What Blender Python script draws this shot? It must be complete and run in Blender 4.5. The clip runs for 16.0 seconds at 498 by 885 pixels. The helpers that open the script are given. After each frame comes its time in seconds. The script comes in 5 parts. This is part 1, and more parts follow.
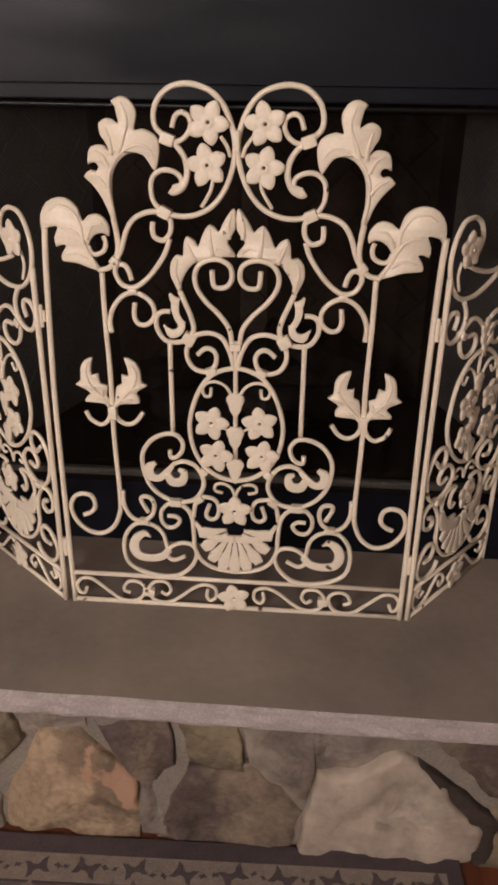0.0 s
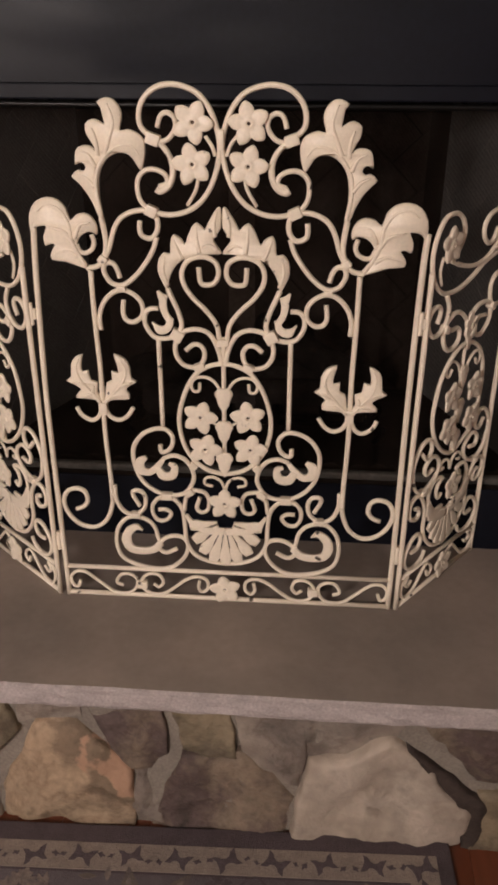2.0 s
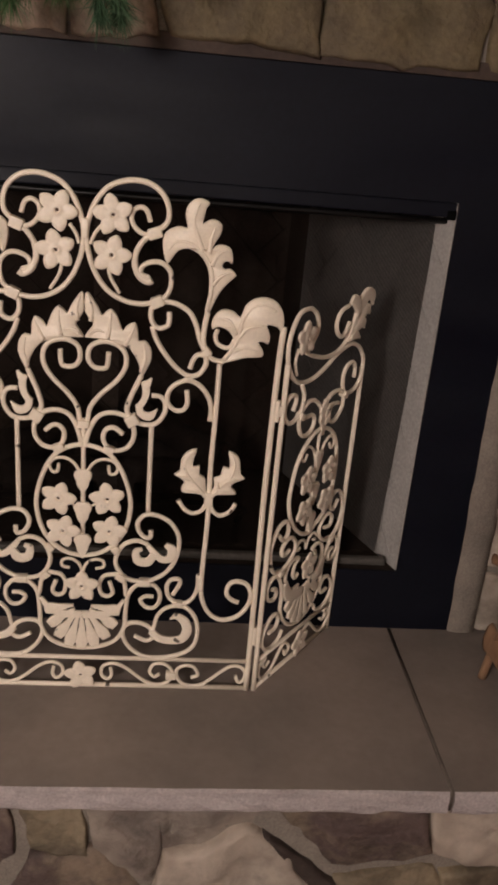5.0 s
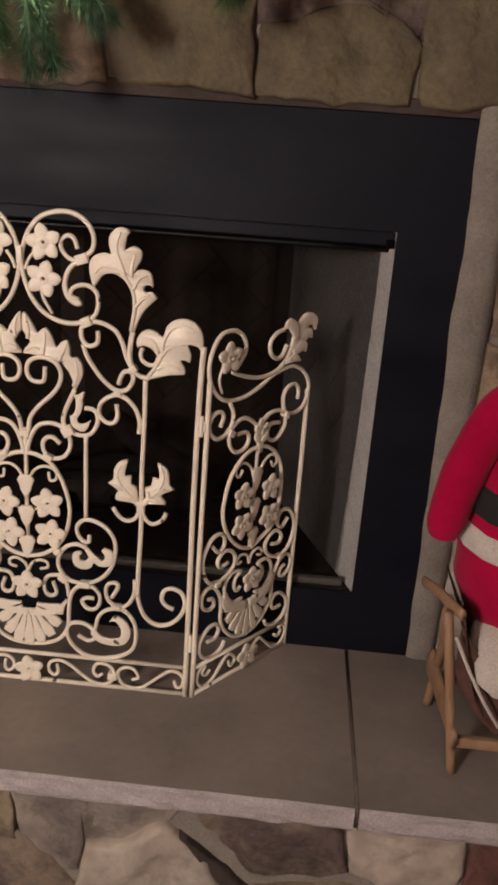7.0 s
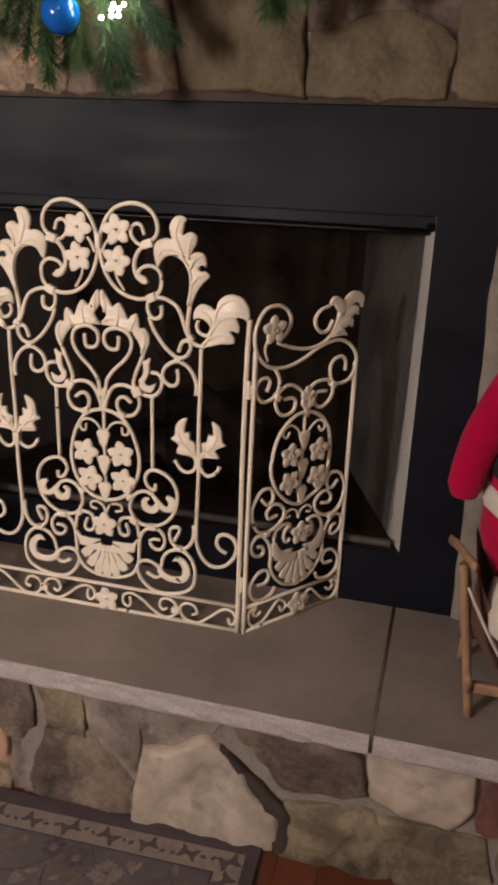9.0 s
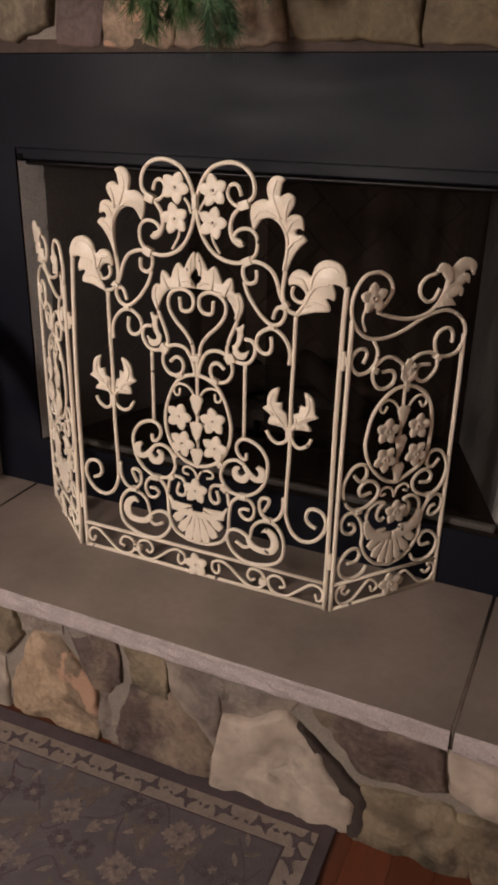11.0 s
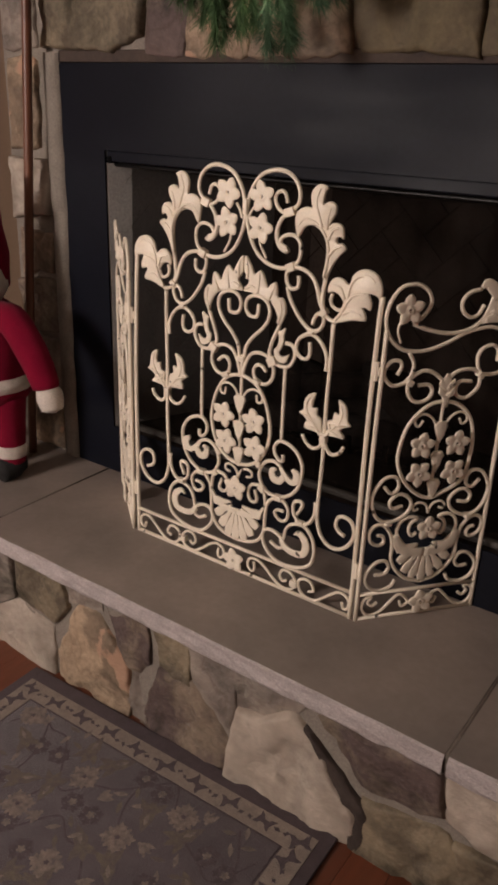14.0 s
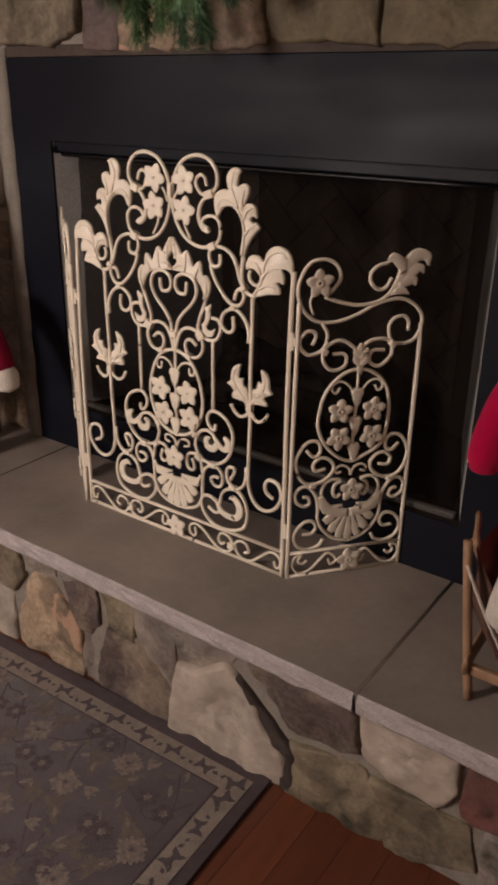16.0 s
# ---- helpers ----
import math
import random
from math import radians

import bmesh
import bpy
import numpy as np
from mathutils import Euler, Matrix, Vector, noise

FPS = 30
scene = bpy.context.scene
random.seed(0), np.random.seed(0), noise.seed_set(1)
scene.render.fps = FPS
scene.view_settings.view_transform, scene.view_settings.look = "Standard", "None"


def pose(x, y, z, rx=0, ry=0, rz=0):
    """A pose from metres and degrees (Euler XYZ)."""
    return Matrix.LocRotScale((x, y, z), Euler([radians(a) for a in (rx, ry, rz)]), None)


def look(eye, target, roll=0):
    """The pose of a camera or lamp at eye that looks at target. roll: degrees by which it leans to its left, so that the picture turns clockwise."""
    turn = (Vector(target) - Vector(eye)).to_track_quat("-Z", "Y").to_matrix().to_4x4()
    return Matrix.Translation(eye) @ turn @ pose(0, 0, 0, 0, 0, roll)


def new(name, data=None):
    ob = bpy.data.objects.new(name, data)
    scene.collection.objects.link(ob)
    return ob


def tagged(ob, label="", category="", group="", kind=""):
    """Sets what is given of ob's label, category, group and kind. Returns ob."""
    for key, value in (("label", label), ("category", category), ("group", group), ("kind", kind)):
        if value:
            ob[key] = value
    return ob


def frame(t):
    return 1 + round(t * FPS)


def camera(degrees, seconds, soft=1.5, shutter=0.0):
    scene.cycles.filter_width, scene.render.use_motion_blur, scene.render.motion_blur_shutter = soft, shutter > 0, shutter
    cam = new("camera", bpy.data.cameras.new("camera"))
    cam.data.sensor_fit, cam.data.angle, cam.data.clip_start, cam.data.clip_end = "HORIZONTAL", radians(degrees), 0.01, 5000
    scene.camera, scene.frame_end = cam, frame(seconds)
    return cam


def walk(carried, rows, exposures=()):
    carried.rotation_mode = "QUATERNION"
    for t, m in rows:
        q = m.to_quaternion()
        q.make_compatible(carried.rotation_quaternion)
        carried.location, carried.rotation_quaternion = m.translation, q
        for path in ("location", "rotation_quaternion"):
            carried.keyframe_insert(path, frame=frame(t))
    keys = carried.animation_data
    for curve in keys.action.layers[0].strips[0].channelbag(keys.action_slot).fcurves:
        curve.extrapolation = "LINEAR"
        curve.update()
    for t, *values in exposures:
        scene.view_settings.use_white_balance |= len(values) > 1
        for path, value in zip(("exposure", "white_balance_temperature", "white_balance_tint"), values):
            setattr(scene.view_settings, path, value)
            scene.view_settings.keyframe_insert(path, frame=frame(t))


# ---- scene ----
from mathutils import geometry

cam = camera(34.7, 16.0, soft=3.2, shutter=0.4)
PATH = [
    (0, (0.112, -1.169, 1.291), (-0.025, 0.619, 0.405), 0.7),
    (0.5, (0.122, -1.175, 1.297), (-0.022, 0.604, 0.394), 0.4),
    (1, (0.122, -1.178, 1.293), (-0.023, 0.599, 0.388), 0.1),
    (1.5, (0.13, -1.181, 1.296), (-0.005, 0.595, 0.387), 0.1),
    (2, (0.128, -1.188, 1.302), (-0.002, 0.593, 0.401), 0.2),
    (2.5, (0.128, -1.184, 1.302), (0.001, 0.606, 0.419), 0.6),
    (3, (0.129, -1.185, 1.298), (0.021, 0.619, 0.443), 1.2),
    (3.5, (0.126, -1.197, 1.311), (0.051, 0.625, 0.488), 2.0),
    (4, (0.127, -1.21, 1.327), (0.135, 0.633, 0.551), 3.2),
    (4.5, (0.131, -1.208, 1.329), (0.219, 0.646, 0.584), 4.1),
    (5, (0.144, -1.194, 1.327), (0.33, 0.659, 0.6), 5.1),
    (5.2, (0.176, -1.202, 1.313), (0.353, 0.661, 0.61), 5.2),
    (7.3, (0.501, -1.291, 1.352), (0.333, 0.586, 0.684), 3.7),
    (7.5, (0.539, -1.31, 1.357), (0.319, 0.561, 0.684), 3.4),
    (8, (0.617, -1.37, 1.359), (0.298, 0.484, 0.682), 2.9),
    (8.5, (0.64, -1.416, 1.345), (0.249, 0.426, 0.67), 2.3),
    (9, (0.666, -1.426, 1.35), (0.21, 0.395, 0.658), 2.2),
    (9.5, (0.667, -1.409, 1.346), (0.081, 0.354, 0.604), 1.0),
    (9.7, (0.675, -1.403, 1.344), (0.066, 0.346, 0.589), 0.9),
    (11.8, (0.748, -1.282, 1.357), (-0.094, 0.351, 0.566), 2.0),
    (12, (0.756, -1.262, 1.357), (-0.107, 0.365, 0.578), 2.4),
    (12.5, (0.778, -1.224, 1.346), (-0.153, 0.37, 0.577), 3.0),
    (13, (0.797, -1.244, 1.349), (-0.197, 0.309, 0.573), 2.7),
    (13.5, (0.846, -1.267, 1.357), (-0.18, 0.263, 0.58), 2.5),
    (14, (0.915, -1.276, 1.358), (-0.137, 0.233, 0.575), 2.1),
    (14.5, (0.968, -1.264, 1.355), (-0.103, 0.227, 0.561), 2.1),
    (15, (1.017, -1.273, 1.359), (-0.074, 0.203, 0.564), 1.6),
    (15.5, (1.071, -1.278, 1.353), (-0.028, 0.192, 0.559), 1.2),
    (16, (1.107, -1.284, 1.361), (0.053, 0.214, 0.557), 0.9),
]
walk(cam, [(t, look(eye, target, roll)) for t, eye, target, roll in PATH], [(0.0, 0.0), (3.0, 0.0), (5.0, -0.13), (7.5, 0.11), (9.2, 0.11), (12.0, 0.0), (16.0, -0.04)])

# ---- world and lamps ----
world = bpy.data.worlds.new("world")
scene.world = world
world.use_nodes = True
world.node_tree.nodes["Background"].inputs[0].default_value = (1.0, 0.82, 0.78, 1)
world.node_tree.nodes["Background"].inputs[1].default_value = 0.012


def area_lamp(name, eye, target, size, watts, colour):
    data = bpy.data.lights.new(name, "AREA")
    data.shape, data.size, data.energy, data.color = "DISK", size, watts, colour
    ob = new(name, data)
    ob.matrix_world = look(eye, target)
    return ob


# weak fill from above, added to lift the screen's wing; source unseen
area_lamp("unseen_ceiling_fill", (0.45, -2.0, 2.33), (0.2, 0.0, 0.6), 0.45, 2.2, (1.0, 0.88, 0.82))


# ---- materials ----
def material(name, base, rough=0.6, metal=0.0, second=None, scale=8.0, amount=0.5, fine=120.0, bump=0.2, depth=0.002, spec=0.5, chips=None, vary=0.0, stretch=(1, 1, 1), sheen=0.0, grain=0.18, veins=0.0, gloss=0.0):
    """Paint or stone with a coarse mottle between two colours, a fine grain and relief; chips: a third colour in small spots."""
    m = bpy.data.materials.new(name)
    m.use_nodes = True
    nt = m.node_tree
    n, l = nt.nodes, nt.links
    b = n["Principled BSDF"]
    b.inputs["Roughness"].default_value, b.inputs["Metallic"].default_value = rough, metal
    b.inputs["Specular IOR Level"].default_value = spec
    b.inputs["Sheen Weight"].default_value = sheen
    co = n.new("ShaderNodeTexCoord")
    mp = n.new("ShaderNodeMapping")
    mp.inputs["Scale"].default_value = stretch
    l.new(co.outputs["Object"], mp.inputs["Vector"])
    big, small = n.new("ShaderNodeTexNoise"), n.new("ShaderNodeTexNoise")
    big.inputs["Scale"].default_value, big.inputs["Detail"].default_value = scale, 6
    big.inputs["Roughness"].default_value = 0.62
    small.inputs["Scale"].default_value, small.inputs["Detail"].default_value = fine, 4
    for t in (big, small):
        l.new(mp.outputs[0], t.inputs["Vector"])
    ramp = n.new("ShaderNodeMapRange")
    ramp.inputs[1].default_value, ramp.inputs[2].default_value = (0.44, 0.58) if veins else (0.35, 0.65)
    ramp.inputs[3].default_value, ramp.inputs[4].default_value = 0.0, amount
    l.new(big.outputs["Fac"], ramp.inputs[0])
    mix = n.new("ShaderNodeMix")
    mix.data_type = "RGBA"
    mix.inputs[6].default_value = (*base, 1)
    mix.inputs[7].default_value = (*(second or [c * 0.7 for c in base]), 1)
    l.new(ramp.outputs[0], mix.inputs[0])
    speck = n.new("ShaderNodeMix")
    speck.data_type, speck.blend_type = "RGBA", "MULTIPLY"
    gr = n.new("ShaderNodeMapRange")
    gr.inputs[1].default_value, gr.inputs[2].default_value = 0.3, 0.7
    gr.inputs[3].default_value, gr.inputs[4].default_value = 1 - grain, 1 + grain * 0.55
    l.new(small.outputs["Fac"], gr.inputs[0])
    speck.inputs[0].default_value = 1.0
    l.new(mix.outputs[2], speck.inputs[6])
    l.new(gr.outputs[0], speck.inputs[7])
    out = speck.outputs[2]
    if veins:
        vn, vr, vm = n.new("ShaderNodeTexNoise"), n.new("ShaderNodeValToRGB"), n.new("ShaderNodeMix")
        vn.inputs["Scale"].default_value, vn.inputs["Detail"].default_value, vn.inputs["Distortion"].default_value = 6.0, 7, 0.35
        vn.inputs["Roughness"].default_value = 0.62
        l.new(mp.outputs[0], vn.inputs["Vector"])
        e = vr.color_ramp.elements
        e[0].position, e[0].color = 0.33, (1 - veins, 1 - veins, 1 - veins * 1.05, 1)
        e[1].position, e[1].color = 0.70, (1 + veins * 0.45, 1 + veins * 0.4, 1 + veins * 0.3, 1)
        m1 = e.new(0.46)
        m1.color = (0.95, 0.94, 0.92, 1)
        m2 = e.new(0.50)
        m2.color = (1 - veins * 0.35, 1 - veins * 0.4, 1 - veins * 0.45, 1)
        m3 = e.new(0.54)
        m3.color = (1.0, 0.98, 0.95, 1)
        l.new(vn.outputs["Fac"], vr.inputs[0])
        vm.data_type, vm.blend_type = "RGBA", "MULTIPLY"
        vm.inputs[0].default_value = 1.0
        l.new(out, vm.inputs[6])
        l.new(vr.outputs[0], vm.inputs[7])
        out = vm.outputs[2]
    if vary:
        info, hsv, mr = n.new("ShaderNodeObjectInfo"), n.new("ShaderNodeHueSaturation"), n.new("ShaderNodeMapRange")
        mr.inputs[3].default_value, mr.inputs[4].default_value = 1 - vary, 1 + vary
        l.new(info.outputs["Random"], mr.inputs[0])
        l.new(mr.outputs[0], hsv.inputs["Value"])
        l.new(out, hsv.inputs["Color"])
        out = hsv.outputs["Color"]
    if chips:
        spot, cut, cm = n.new("ShaderNodeTexNoise"), n.new("ShaderNodeMapRange"), n.new("ShaderNodeMix")
        spot.inputs["Scale"].default_value, spot.inputs["Detail"].default_value = chips[1], 5
        l.new(co.outputs["Object"], spot.inputs["Vector"])
        cut.inputs[1].default_value, cut.inputs[2].default_value = chips[2], chips[2] + 0.03
        l.new(spot.outputs["Fac"], cut.inputs[0])
        cm.data_type = "RGBA"
        cm.inputs[7].default_value = (*chips[0], 1)
        l.new(cut.outputs[0], cm.inputs[0])
        l.new(out, cm.inputs[6])
        out = cm.outputs[2]
    l.new(out, b.inputs["Base Color"])
    bp = n.new("ShaderNodeBump")
    bp.inputs["Strength"].default_value, bp.inputs["Distance"].default_value = bump, depth
    if gloss:
        sm, rr = n.new("ShaderNodeTexNoise"), n.new("ShaderNodeMapRange")
        sm.inputs["Scale"].default_value, sm.inputs["Detail"].default_value = 2.4, 5
        sp = n.new("ShaderNodeMapping")
        sp.inputs["Scale"].default_value = (0.7, 1.0, 2.6)
        l.new(co.outputs["Object"], sp.inputs["Vector"])
        l.new(sp.outputs[0], sm.inputs["Vector"])
        rr.inputs[1].default_value, rr.inputs[2].default_value = 0.35, 0.65
        rr.inputs[3].default_value, rr.inputs[4].default_value = rough - gloss, rough + gloss
        l.new(sm.outputs["Fac"], rr.inputs[0])
        l.new(rr.outputs[0], b.inputs["Roughness"])
    add = n.new("ShaderNodeMath")
    add.operation = "ADD"
    l.new(big.outputs["Fac"], add.inputs[0])
    l.new(small.outputs["Fac"], add.inputs[1])
    l.new(add.outputs[0], bp.inputs["Height"])
    l.new(bp.outputs[0], b.inputs["Normal"])
    return m


def glow(name, colour, strength):
    m = bpy.data.materials.new(name)
    m.use_nodes = True
    b = m.node_tree.nodes["Principled BSDF"]
    b.inputs["Base Color"].default_value = (*colour, 1)
    b.inputs["Emission Color"].default_value = (*colour, 1)
    b.inputs["Emission Strength"].default_value = strength
    return m


CREAM = material("cream_paint", (0.93, 0.825, 0.675), 0.4, second=(0.88, 0.775, 0.62), scale=14, amount=0.4, fine=200, bump=0.08, depth=0.0008, chips=((0.09, 0.07, 0.05), 34, 0.69), grain=0.06)
SLAB = material("bluestone_slab", (0.325, 0.264, 0.228), 0.43, second=(0.195, 0.165, 0.147), scale=2.8, amount=0.95, fine=60, bump=0.08, depth=0.001, grain=0.06, gloss=0.12)
SLAB_EDGE = material("bluestone_rough_edge", (0.50, 0.44, 0.425), 0.8, second=(0.38, 0.33, 0.32), scale=26, amount=0.8, fine=210, bump=0.6, depth=0.004)
MORTAR = material("grey_mortar", (0.285, 0.245, 0.205), 0.9, second=(0.195, 0.165, 0.14), scale=16, amount=0.7, fine=240, bump=0.6, depth=0.004)
GROUT = material("brown_grout", (0.15, 0.122, 0.10), 0.95, second=(0.095, 0.076, 0.063), scale=30, amount=0.9, fine=200, bump=0.4)
JOINT = material("dark_joint", (0.085, 0.07, 0.058), 0.9, bump=0.3)
TAN = material("tan_fieldstone", (0.44, 0.325, 0.225), 0.75, second=(0.19, 0.14, 0.10), scale=8, amount=0.85, fine=80, bump=0.5, depth=0.009, veins=0.75, grain=0.14, chips=((0.44, 0.27, 0.18), 9, 0.60))
PLUM = material("plum_brown_fieldstone", (0.125, 0.088, 0.082), 0.75, second=(0.27, 0.215, 0.155), scale=5, amount=0.7, fine=80, bump=0.5, depth=0.009, veins=0.75, grain=0.14)
PALE = material("pale_fieldstone", (0.49, 0.42, 0.355), 0.75, second=(0.35, 0.29, 0.24), scale=10, amount=0.85, fine=80, bump=0.4, depth=0.006, veins=0.4, grain=0.14)
OLIVE = material("olive_grey_fieldstone", (0.235, 0.19, 0.13), 0.75, second=(0.125, 0.10, 0.07), scale=9, amount=0.9, fine=80, bump=0.5, depth=0.009, veins=0.75, grain=0.14)
OLIVE_DARK = material("dark_olive_fieldstone", (0.175, 0.135, 0.075), 0.75, second=(0.10, 0.078, 0.05), scale=6, amount=0.9, fine=80, bump=0.5, depth=0.009, veins=0.45, grain=0.14)
GREY = material("grey_fieldstone", (0.30, 0.255, 0.22), 0.75, second=(0.20, 0.165, 0.145), scale=10, amount=0.9, fine=80, bump=0.5, depth=0.009, veins=0.75, grain=0.14)
PINK = material("pinkish_fieldstone", (0.30, 0.222, 0.165), 0.75, second=(0.21, 0.16, 0.12), scale=12, amount=0.85, fine=80, bump=0.5, depth=0.009, veins=0.75, grain=0.14)
BLACK = material("black_painted_metal", (0.0042, 0.0051, 0.0100), 0.5, second=(0.0064, 0.0076, 0.0140), scale=4, amount=0.8, fine=90, bump=0.06, depth=0.0008, spec=0.2, gloss=0.13)
ROD = material("dark_rod_steel", (0.015, 0.014, 0.014), 0.4, 0.6, bump=0.05)
TRACK = material("black_recessed_metal", (0.003, 0.003, 0.0032), 0.8, bump=0.1, spec=0.05)
SILL = material("grey_worn_steel", (0.115, 0.105, 0.095), 0.7, 0.2, second=(0.075, 0.068, 0.06), scale=12, amount=0.9, bump=0.1, spec=0.2)
SOOT = material("sooty_firebrick", (0.050, 0.037, 0.030), 0.95, second=(0.028, 0.021, 0.017), scale=5, amount=0.9, bump=0.4, spec=0.08)
SOOTBRICK = material("smoked_firebrick", (0.105, 0.078, 0.064), 0.95, second=(0.06, 0.045, 0.037), scale=5, amount=0.9, bump=0.4, spec=0.08)
CHAR = material("charred_bark", (0.055, 0.045, 0.04), 0.9, second=(0.02, 0.017, 0.015), scale=16, amount=0.9, fine=90, bump=0.7, depth=0.006, spec=0.1)
FIREJOINT = material("pale_fire_mortar", (0.50, 0.47, 0.43), 0.9, second=(0.40, 0.375, 0.34), scale=12, amount=0.8, bump=0.3, spec=0.2)
FIREBRICK = material("grey_firebrick", (0.45, 0.43, 0.405), 0.85, second=(0.36, 0.345, 0.325), scale=7, amount=0.9, fine=160, bump=0.35, depth=0.002)
STEEL = material("dull_steel", (0.20, 0.19, 0.18), 0.45, 0.7, second=(0.13, 0.12, 0.11), scale=12, bump=0.1)
WOODFLOOR = material("red_brown_wood", (0.15, 0.044, 0.021), 0.35, second=(0.115, 0.033, 0.015), scale=9, amount=0.9, fine=60, bump=0.1, depth=0.001, vary=0.12, stretch=(1, 0.09, 1))
RUG = material("mauve_grey_wool", (0.117, 0.091, 0.101), 0.95, second=(0.075, 0.058, 0.066), scale=16, amount=0.8, fine=420, bump=0.8, depth=0.003, sheen=0.3)
RUG_BEIGE = material("beige_wool", (0.30, 0.245, 0.205), 0.95, second=(0.22, 0.18, 0.155), scale=40, amount=0.8, fine=420, bump=0.8, depth=0.003)
RUG_OLIVE = material("olive_wool", (0.17, 0.137, 0.106), 0.95, second=(0.125, 0.10, 0.098), scale=70, amount=0.95, fine=420, bump=0.8, depth=0.003)
FIG_BEIGE = material("worn_beige_wool", (0.28, 0.222, 0.185), 0.95, second=(0.14, 0.112, 0.112), scale=75, amount=0.95, fine=420, bump=0.8, depth=0.003)
FIG_DARK = material("mauve_brown_wool", (0.082, 0.063, 0.070), 0.95, second=(0.115, 0.09, 0.094), scale=75, amount=0.9, fine=420, bump=0.8, depth=0.003)
BINDING = material("mauve_binding_wool", (0.105, 0.08, 0.088), 0.95, second=(0.07, 0.054, 0.06), scale=30, fine=420, bump=0.8, depth=0.003)
PALEWOOD = material("pale_tan_wood", (0.36, 0.215, 0.125), 0.5, second=(0.25, 0.14, 0.08), scale=14, amount=0.9, fine=90, bump=0.12, depth=0.001, stretch=(1, 1, 0.15))
CLOTH = material("red_brown_cloth", (0.13, 0.062, 0.045), 0.9, second=(0.085, 0.04, 0.03), scale=20, amount=0.8, fine=300, bump=0.4, depth=0.002)
WOOD = material("reddish_varnished_wood", (0.19, 0.075, 0.042), 0.4, second=(0.12, 0.046, 0.027), scale=14, amount=0.9, fine=90, bump=0.12, depth=0.001, stretch=(1, 1, 0.15))
RED = material("red_felt", (0.47, 0.0015, 0.05), 0.95, second=(0.34, 0.0012, 0.036), scale=10, amount=0.7, fine=420, bump=0.3, depth=0.002, sheen=0.08, spec=0.15)
WHITE = material("off_white_plush", (0.72, 0.64, 0.56), 0.95, second=(0.58, 0.50, 0.43), scale=18, amount=0.7, fine=300, bump=0.9, depth=0.004, sheen=0.4)
CRIMSON = material("dark_red_plush", (0.22, 0.004, 0.026), 0.95, second=(0.15, 0.003, 0.018), scale=10, amount=0.7, fine=420, bump=0.3, depth=0.002, sheen=0.05, spec=0.12)
DARK = material("black_felt", (0.015, 0.014, 0.014), 0.9, bump=0.4)
PINE = material("pine_green", (0.058, 0.122, 0.038), 0.7, second=(0.04, 0.09, 0.028), scale=40, amount=0.9)
PINE2 = material("bluish_pine_green", (0.045, 0.10, 0.045), 0.7, second=(0.03, 0.075, 0.035), scale=40, amount=0.9)
WALLPAINT = material("brown_wall_paint", (0.20, 0.13, 0.085), 0.8, second=(0.17, 0.11, 0.07), scale=3, fine=200, bump=0.1)
ROOM = material("brownish_wall_paint", (0.20, 0.165, 0.14), 0.8, second=(0.18, 0.15, 0.125), scale=2, fine=200, bump=0.1)
BLUE = material("blue_lacquer", (0.004, 0.13, 0.55), 0.12, second=(0.003, 0.11, 0.5), bump=0.0)
# rust brown with recess shade in it; the flowers' rivet holes share it
RECESS_BROWN = material("rust_brown_recess_shade", (0.075, 0.05, 0.038), 0.8, second=(0.045, 0.03, 0.024), scale=14, amount=0.9, fine=120, bump=0.4)
# shade of the crevice beside the pale stone, put into a dark brown
CREVICE_SHADE = material("crevice_shade_brown", (0.06, 0.042, 0.035), 0.85, second=(0.035, 0.025, 0.02), scale=12, amount=0.9, fine=90, bump=0.4, depth=0.006)
MAROON = material("maroon_fieldstone", (0.20, 0.085, 0.07), 0.75, second=(0.13, 0.06, 0.05), scale=10, amount=0.9, fine=80, bump=0.42, depth=0.007, veins=0.55, grain=0.11)


def wire_mesh():
    """Fine woven wire: diagonal wires with open gaps between them."""
    m = bpy.data.materials.new("fine_wire_mesh")
    m.use_nodes = True
    n, l = m.node_tree.nodes, m.node_tree.links
    b = n["Principled BSDF"]
    b.inputs["Specular IOR Level"].default_value = 0.06
    b.inputs["Base Color"].default_value, b.inputs["Roughness"].default_value, b.inputs["Metallic"].default_value = (0.0095, 0.0065, 0.0050, 1), 0.7, 0.0
    co, mp, wave = n.new("ShaderNodeTexCoord"), n.new("ShaderNodeMapping"), n.new("ShaderNodeTexWave")
    mp.inputs["Rotation"].default_value = (0, radians(38), 0)
    wave.inputs["Scale"].default_value = 58.0
    l.new(co.outputs["Object"], mp.inputs["Vector"])
    l.new(mp.outputs[0], wave.inputs["Vector"])
    r = n.new("ShaderNodeMapRange")
    r.inputs[1].default_value, r.inputs[2].default_value, r.inputs[3].default_value, r.inputs[4].default_value = 0.25, 0.75, 0.565, 0.635
    l.new(wave.outputs["Fac"], r.inputs[0])
    l.new(r.outputs[0], b.inputs["Alpha"])
    return m


MESH = wire_mesh()
LED = glow("warm_led", (1.0, 0.86, 0.62), 60.0)
LAMP = glow("lamp_glass", (1.0, 0.86, 0.72), 6.0)
GLOBE = glow("globe_glass", (1.0, 0.865, 0.80), 69.0)


# ---- builders ----
def finish(name, bm, mat, smooth=True):
    me = bpy.data.meshes.new(name)
    bmesh.ops.recalc_face_normals(bm, faces=bm.faces)
    bm.to_mesh(me)
    bm.free()
    for m in (mat if isinstance(mat, (list, tuple)) else [mat]):
        me.materials.append(m)
    if smooth:
        for p in me.polygons:
            p.use_smooth = True
    return me


